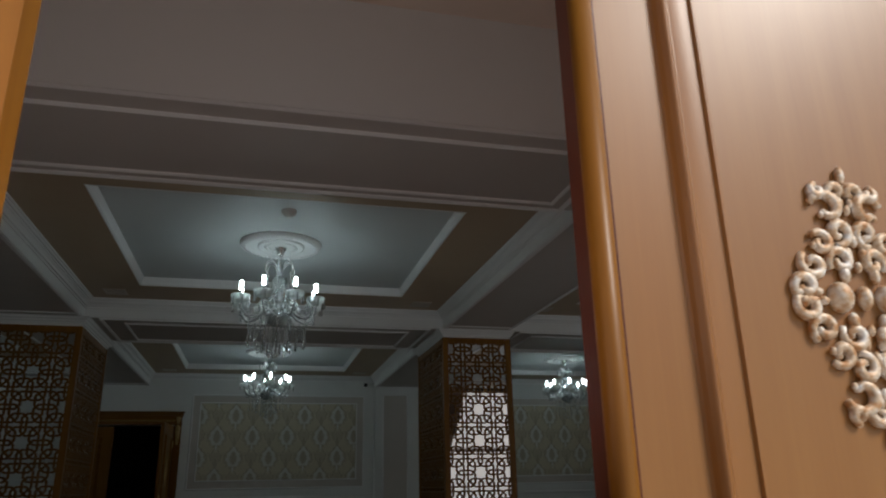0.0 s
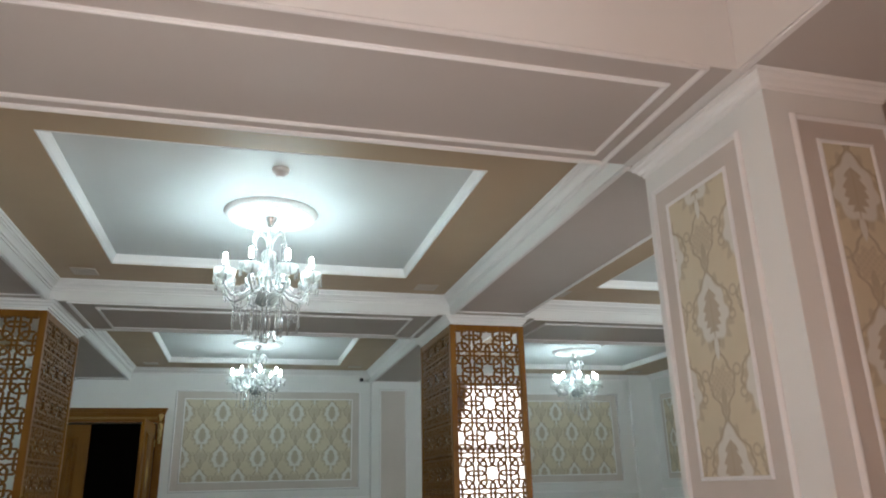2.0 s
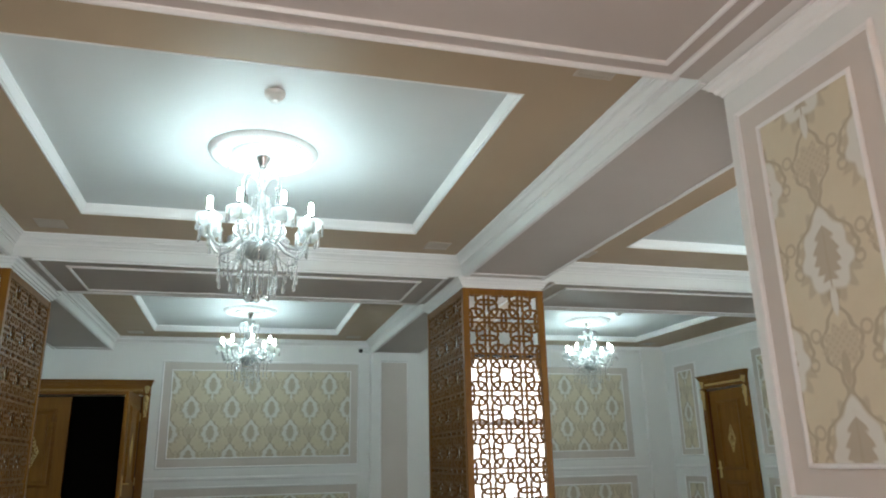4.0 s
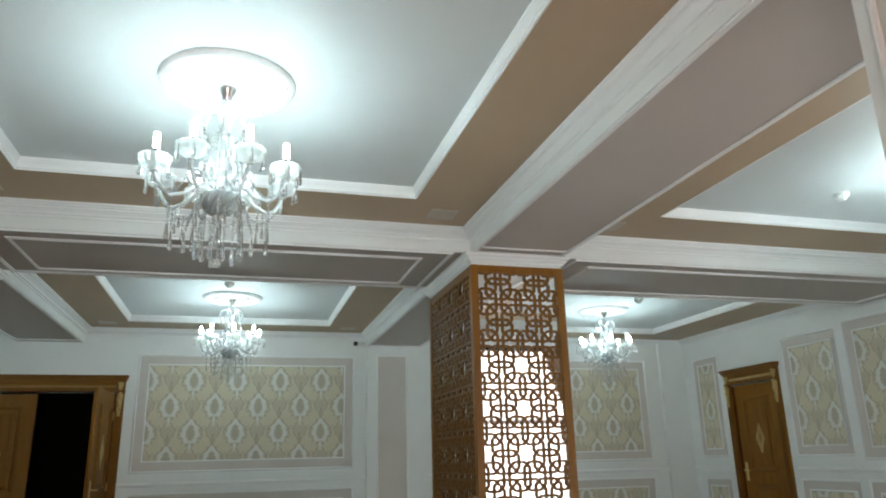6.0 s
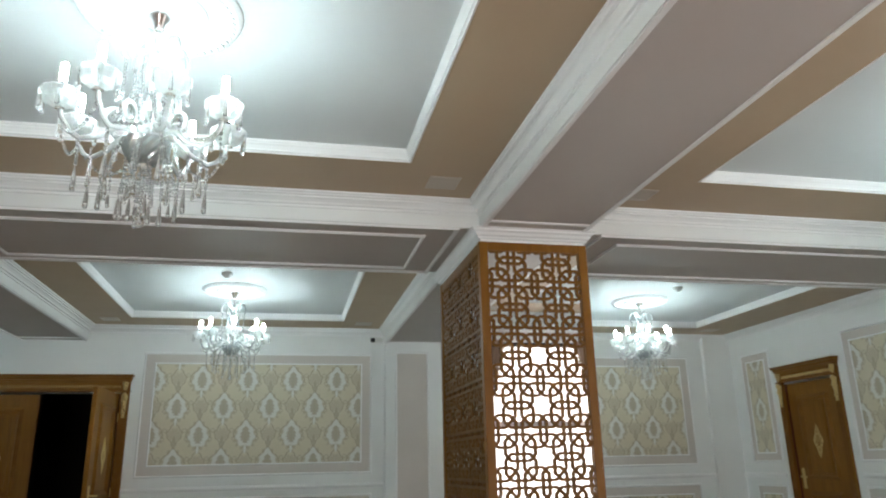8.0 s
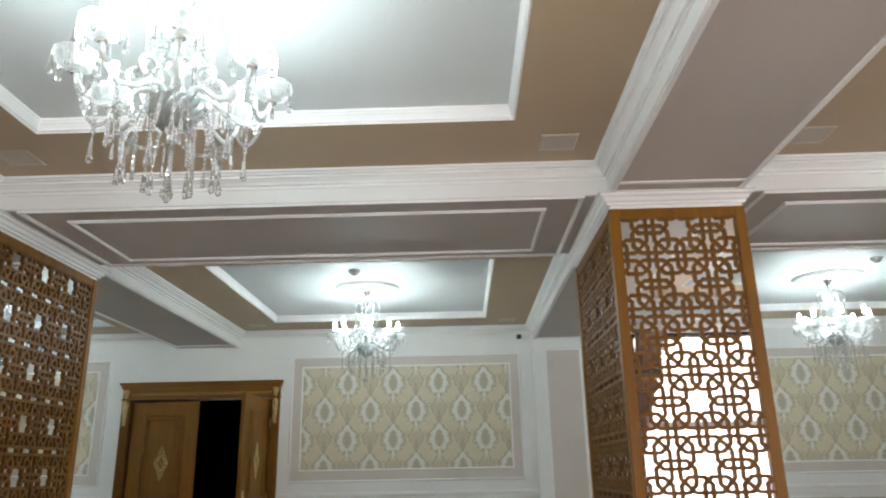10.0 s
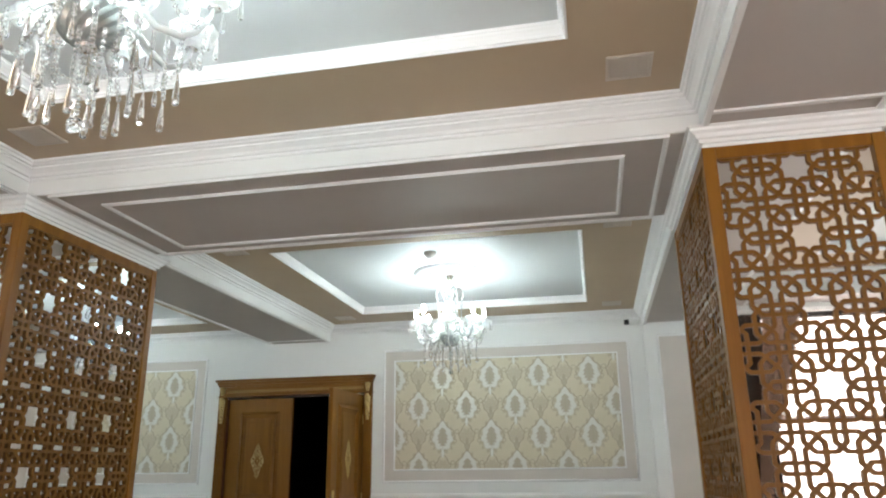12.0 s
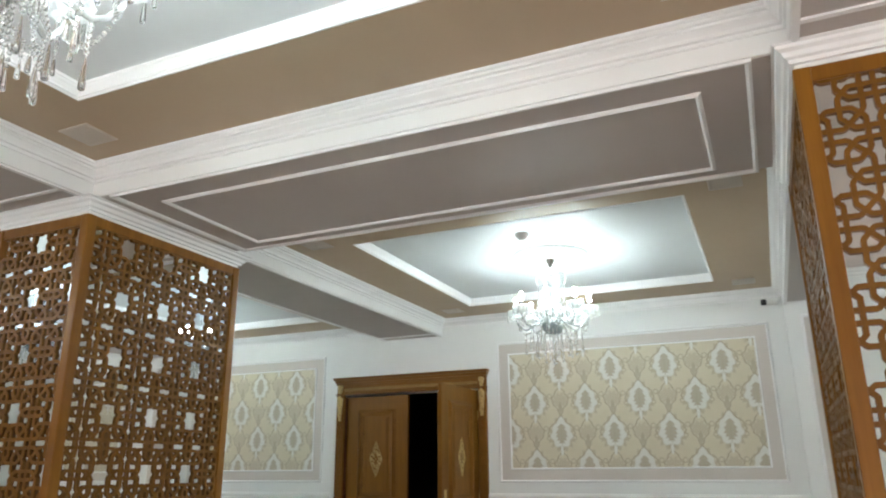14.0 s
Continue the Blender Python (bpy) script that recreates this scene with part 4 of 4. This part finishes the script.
def chandelier():
    """Eight arms with lit candles; z is the height above the floor, as it hangs."""
    ch = thing("chandelier", None, None, "lit eight-arm crystal chandelier hanging from a plaster rosette", "chandelier", "chandeliers")
    bm = bmesh.new()
    lathe(bm, ((0.012, 3.04), (0.020, 3.045), (0.024, 3.062), (0.040, 3.09), (0.052, 3.115), (0.050, 3.122)), 20)
    part("canopy", bm, CHROME, ch, "chrome ceiling canopy", True)
    bm = bmesh.new()
    for k in range(6):
        tube(bm, [(0, 0.011 * (k % 2), 3.045 - k * 0.016), (0.011 * ((k + 1) % 2), 0, 3.037 - k * 0.016), (0, -0.011 * (k % 2), 3.029 - k * 0.016)], 0.0025, 5)
    tube(bm, [(0, 0, 3.05), (0, 0, 2.50)], 0.006, 8)
    part("rod", bm, CHROME, ch, "chrome rod and chain")
    bm = bmesh.new()
    lathe(bm, ((0.012, 2.53), (0.045, 2.545), (0.050, 2.58), (0.022, 2.60), (0.018, 2.64), (0.040, 2.665), (0.036, 2.70), (0.018, 2.72), (0.020, 2.77), (0.046, 2.80), (0.052, 2.835), (0.030, 2.86), (0.016, 2.88), (0.026, 2.905), (0.030, 2.925), (0.012, 2.945)), 12, lobes=6, depth=0.10)
    part("stem", bm, SATIN, ch, "turned cut-glass stem")
    bm = bmesh.new()
    # cut in diamonds: each ring of points is turned half a step against the last
    rings = []
    rows = [(0.090 * math.cos(f * 1.45), 2.545 - 0.098 * math.sin(f * 1.57)) for f in (0, 0.14, 0.28, 0.42, 0.56, 0.7, 0.84, 0.98)]
    for i, (r, z) in enumerate(rows):
        rings.append([bm.verts.new((r * (1.045 if (k + i) % 2 else 0.965) * math.cos(2 * math.pi * k / 32), r * (1.045 if (k + i) % 2 else 0.965) * math.sin(2 * math.pi * k / 32), z)) for k in range(32)])
    for high, low in zip(rings, rings[1:]):
        for k in range(32):
            bm.faces.new((low[k], low[(k + 1) % 32], high[(k + 1) % 32], high[k]))
    bm.faces.new(rings[-1][::-1]), bm.faces.new(rings[0])
    part("bowl", bm, SMOKY, ch, "cut-glass bowl with a diamond pattern")
    bm = bmesh.new()
    lathe(bm, ((0.006, 2.43), (0.022, 2.436), (0.030, 2.452), (0.018, 2.462)), 16)
    part("finial", bm, CHROME, ch, "chrome finial", True)
    # upper crown of glass canes
    for k in range(6):
        a = 2 * math.pi * k / 6
        c, s = math.cos(a), math.sin(a)
        pts = [(c * r, s * r, z) for r, z in ((0.016, 2.87), (0.024, 2.93), (0.048, 2.975), (0.080, 2.992), (0.108, 2.978), (0.123, 2.94), (0.122, 2.90), (0.108, 2.882), (0.098, 2.892))]
        cane = part("cane", tube(bmesh.new(), pts, [0.009, 0.009, 0.009, 0.0085, 0.008, 0.0075, 0.007, 0.006, 0.005], 6), SATIN, ch, "curved glass cane", True)
        bm = bmesh.new()
        bead_chain(bm, (c * 0.108, s * 0.108, 2.876), (c * 0.105, s * 0.105, 2.70), 11, 0.009)
        beads("bead_chain", bm, cane)
        drop(cane, c * 0.105, s * 0.105, 2.695, 0.011, 0.05)
        bm = bmesh.new()
        bead_chain(bm, (c * 0.05, s * 0.05, 2.84), (math.cos(a + 0.5) * 0.15, math.sin(a + 0.5) * 0.15, 2.60), 14, 0.009, 0.03)
        bead_chain(bm, (math.cos(a + 0.5) * 0.052, math.sin(a + 0.5) * 0.052, 2.86), (math.cos(a + 0.5) * 0.06, math.sin(a + 0.5) * 0.06, 2.60), 14, 0.010)
        beads("bead_swag", bm, cane)
    # arms, dishes, candles
    for k in range(8):
        a = 2 * math.pi * k / 8
        c, s = math.cos(a), math.sin(a)
        prof = ((0.030, 2.545), (0.075, 2.585), (0.120, 2.575), (0.165, 2.530), (0.235, 2.505), (0.27, 2.525), (0.303, 2.575), (0.312, 2.625))
        arm = part("arm", tube(bmesh.new(), [(c * r, s * r, z) for r, z in prof], [0.011, 0.0115, 0.011, 0.0105, 0.010, 0.0095, 0.009, 0.009], 8), SATIN, ch, "S-curved glass arm", True)
        loop = [(c * (0.122 + 0.036 * math.cos(q)), s * (0.122 + 0.036 * math.cos(q)), 2.618 + 0.038 * math.sin(q)) for q in (math.pi * (-0.42 + 1.7 * j / 14) for j in range(15))]
        part("scroll", tube(bmesh.new(), loop, 0.009, 6), SATIN, arm, "curled glass scroll", True)
        bm = bmesh.new()
        lathe(bm, ((0.010, 2.614), (0.036, 2.618), (0.058, 2.632), (0.070, 2.652), (0.073, 2.668), (0.068, 2.676), (0.062, 2.664), (0.045, 2.640), (0.012, 2.630)), 24, (c * 0.312, s * 0.312, 0), 12, 0.03)
        part("dish", bm, FROST, arm, "scalloped glass drip dish")
        bm = lathe(bmesh.new(), ((0.008, 2.600), (0.020, 2.603), (0.017, 2.608), (0.010, 2.6135)), 16, (c * 0.312, s * 0.312, 0))
        part("collar", bm, CHROME, arm, "chrome collar", True)
        bm = lathe(bmesh.new(), ((0.013, 2.628), (0.015, 2.640), (0.014, 2.672), (0.011, 2.677)), 14, (c * 0.312, s * 0.312, 0))
        part("candle_sleeve", bm, SLEEVE, arm, "frosted candle sleeve", True)
        bm = lathe(bmesh.new(), ((0.0100, 2.676), (0.0120, 2.680), (0.0125, 2.702), (0.0140, 2.707), (0.0130, 2.713)), 12, (c * 0.312, s * 0.312, 0))
        part("lamp_holder", bm, BLACK, arm, "dark lamp holder", True)
        bm = lathe(bmesh.new(), ((0.0125, 2.713), (0.0128, 2.719), (0.0130, 2.778), (0.0110, 2.788), (0.004, 2.792)), 14, (c * 0.312, s * 0.312, 0))
        part("bulb", bm, BULBMAT, arm, "lit cool-white bulb", True)
        for j in range(6):
            b = 2 * math.pi * j / 6 + 0.3
            x, y = c * 0.312 + 0.071 * math.cos(b), s * 0.312 + 0.071 * math.sin(b)
            drop(arm, x, y, 2.668, 0.010, 0.080 + 0.014 * (j % 2))
        bm = bmesh.new()
        a2 = a + math.pi / 8
        bead_chain(bm, (c * 0.235, s * 0.235, 2.495), (c * 0.235, s * 0.235, 2.395), 6, 0.0085)
        beads("bead_chain", bm, arm)
        drop(arm, c * 0.235, s * 0.235, 2.39, 0.012, 0.095)
        bm = bmesh.new()
        bead_chain(bm, (c * 0.303, s * 0.303, 2.57), (0.303 * math.cos(a + math.pi / 4), 0.303 * math.sin(a + math.pi / 4), 2.57), 15, 0.0075, 0.085)
        beads("bead_swag", bm, arm)
        bm = bmesh.new()
        c2, s2 = math.cos(a2), math.sin(a2)
        bead_chain(bm, (c2 * 0.100, s2 * 0.100, 2.53), (c2 * 0.150, s2 * 0.150, 2.365), 10, 0.0085)
        beads("bead_chain", bm, ch)
        drop(ch, c2 * 0.150, s2 * 0.150, 2.36, 0.012, 0.10)
        if k % 2 == 0:
            bm = bmesh.new()
            bead_chain(bm, (c * 0.07, s * 0.07, 2.47), (c * 0.07, s * 0.07, 2.315), 9, 0.008)
            beads("bead_chain", bm, ch)
            drop(ch, c * 0.07, s * 0.07, 2.31, 0.012, 0.095)
    # three rings of short pendants under the bowl
    for count, r, z, length in ((12, 0.195, 2.47, 0.06), (5, 0.115, 2.455, 0.125)):
        for k in range(count):
            a = 2 * math.pi * (k + 0.25) / count
            x, y = r * math.cos(a), r * math.sin(a)
            bm = bmesh.new()
            bead_chain(bm, (x, y, z), (x, y, z - length), round(length / 0.017), 0.0065)
            beads("bead_chain", bm, ch)
            drop(ch, x, y, z - length - 0.002, 0.009, 0.06)
    bm = bmesh.new()
    bead_chain(bm, (0, 0, 2.43), (0, 0, 2.245), 9, 0.009)
    beads("bead_chain", bm, ch)
    bm = bmesh.new()
    bmesh.ops.create_icosphere(bm, subdivisions=2, radius=0.022, matrix=Matrix.Translation((0, 0, 2.22)))
    part("ball_pendant", bm, CRYSTAL, ch, "cut crystal ball")
    return ch


def smoke_detector():
    bm = bmesh.new()
    lathe(bm, ((0.010, -0.052), (0.026, -0.050), (0.032, -0.034), (0.040, -0.030), (0.050, -0.024), (0.054, -0.006), (0.054, 0.0)), 24)
    ob = thing("smoke_detector", bm, PLASTIC, "round white smoke detector on the ceiling tray", "smoke detector", "smoke detectors", smooth=True)
    part("led", ball(bmesh.new(), (0.036, 0, -0.033), 0.003, 6), material("red_led", (0.5, 0.02, 0.02), 0.3), ob)
    return ob


def ceiling_vent():
    ob = thing("ceiling_speaker", rect_ring(bmesh.new(), -0.08, 0.08, -0.08, 0.08, ((0, -0.001), (0, 0.006), (0.012, 0.008), (0.02, 0.004), (0.02, -0.001)), n=(0, 0, -1)), GRILLE, "flat square white grille set in the beige ceiling", "ceiling grille", "ceiling grilles")
    part("backing", boxes((-0.08, -0.08, -0.002, 0.08, 0.08, 0.0)), GRILLE, ob)
    for k in range(9):
        x = -0.072 + k * 0.018
        part("slat", boxes((x - 0.005, -0.078, -0.005, x + 0.005, 0.078, -0.002)), GRILLE, ob)
    return ob


GRILLE = material("off_white_grille", (0.50, 0.44, 0.38), 0.5)
chan, ros, det, vent = chandelier(), rosette(), smoke_detector(), ceiling_vent()
SPIN = {0: 10, 1: 33, 2: 22.5, 3: 7, 4: 15, 5: 30}
SMOKE = {2: (0.03, 4.95), 3: (-0.03, 9.99), 4: (4.337, 6.387), 5: (4.75, 9.99), 0: (-4.5, 4.95), 1: (-4.5, 9.99)}
for i, (cx, cy) in enumerate(CENTRES):
    m = pose(cx, cy, 0, 0, 0, SPIN[i])
    places = [(chan, m), (ros, pose(cx, cy, TRAYZ)), (det, pose(*SMOKE[i], TRAYZ))]
    for ob, at in places:
        if i == 0:
            ob.matrix_world = at
        else:
            copy_thing(ob, at)
first = True
for cx, cy in CENTRES:
    for dx in (-1, 1):
        for y in ((4.21, 7.21) if cy < 8 else (9.33, 12.02)):
            at = pose(cx + dx * (1.5 if abs(cx) < 1 else 1.76), y, CEIL)
            if first:
                vent.matrix_world, first = at, False
            else:
                copy_thing(vent, at)

# security camera under the beam by the far wall
cc = thing("security_camera", None, None, "small white security camera with a black front", "security camera", at=pose(1.70, FAR - 0.15, 2.90, 0, 0, 100))
part("housing", tube(bmesh.new(), [(0.0, -0.07, 0), (0.0, 0.06, 0)], 0.028, 14), PLASTIC, cc, smooth=True)
part("lens", tube(bmesh.new(), [(0.0, 0.030, 0), (0.0, 0.074, 0)], 0.0295, 14), BLACK, cc, "black lens front")
part("bracket", tube(bmesh.new(), [(0.0, -0.05, 0.0), (0.0, -0.09, 0.02), (0.0, -0.10, 0.05)], 0.012, 8), PLASTIC, cc)
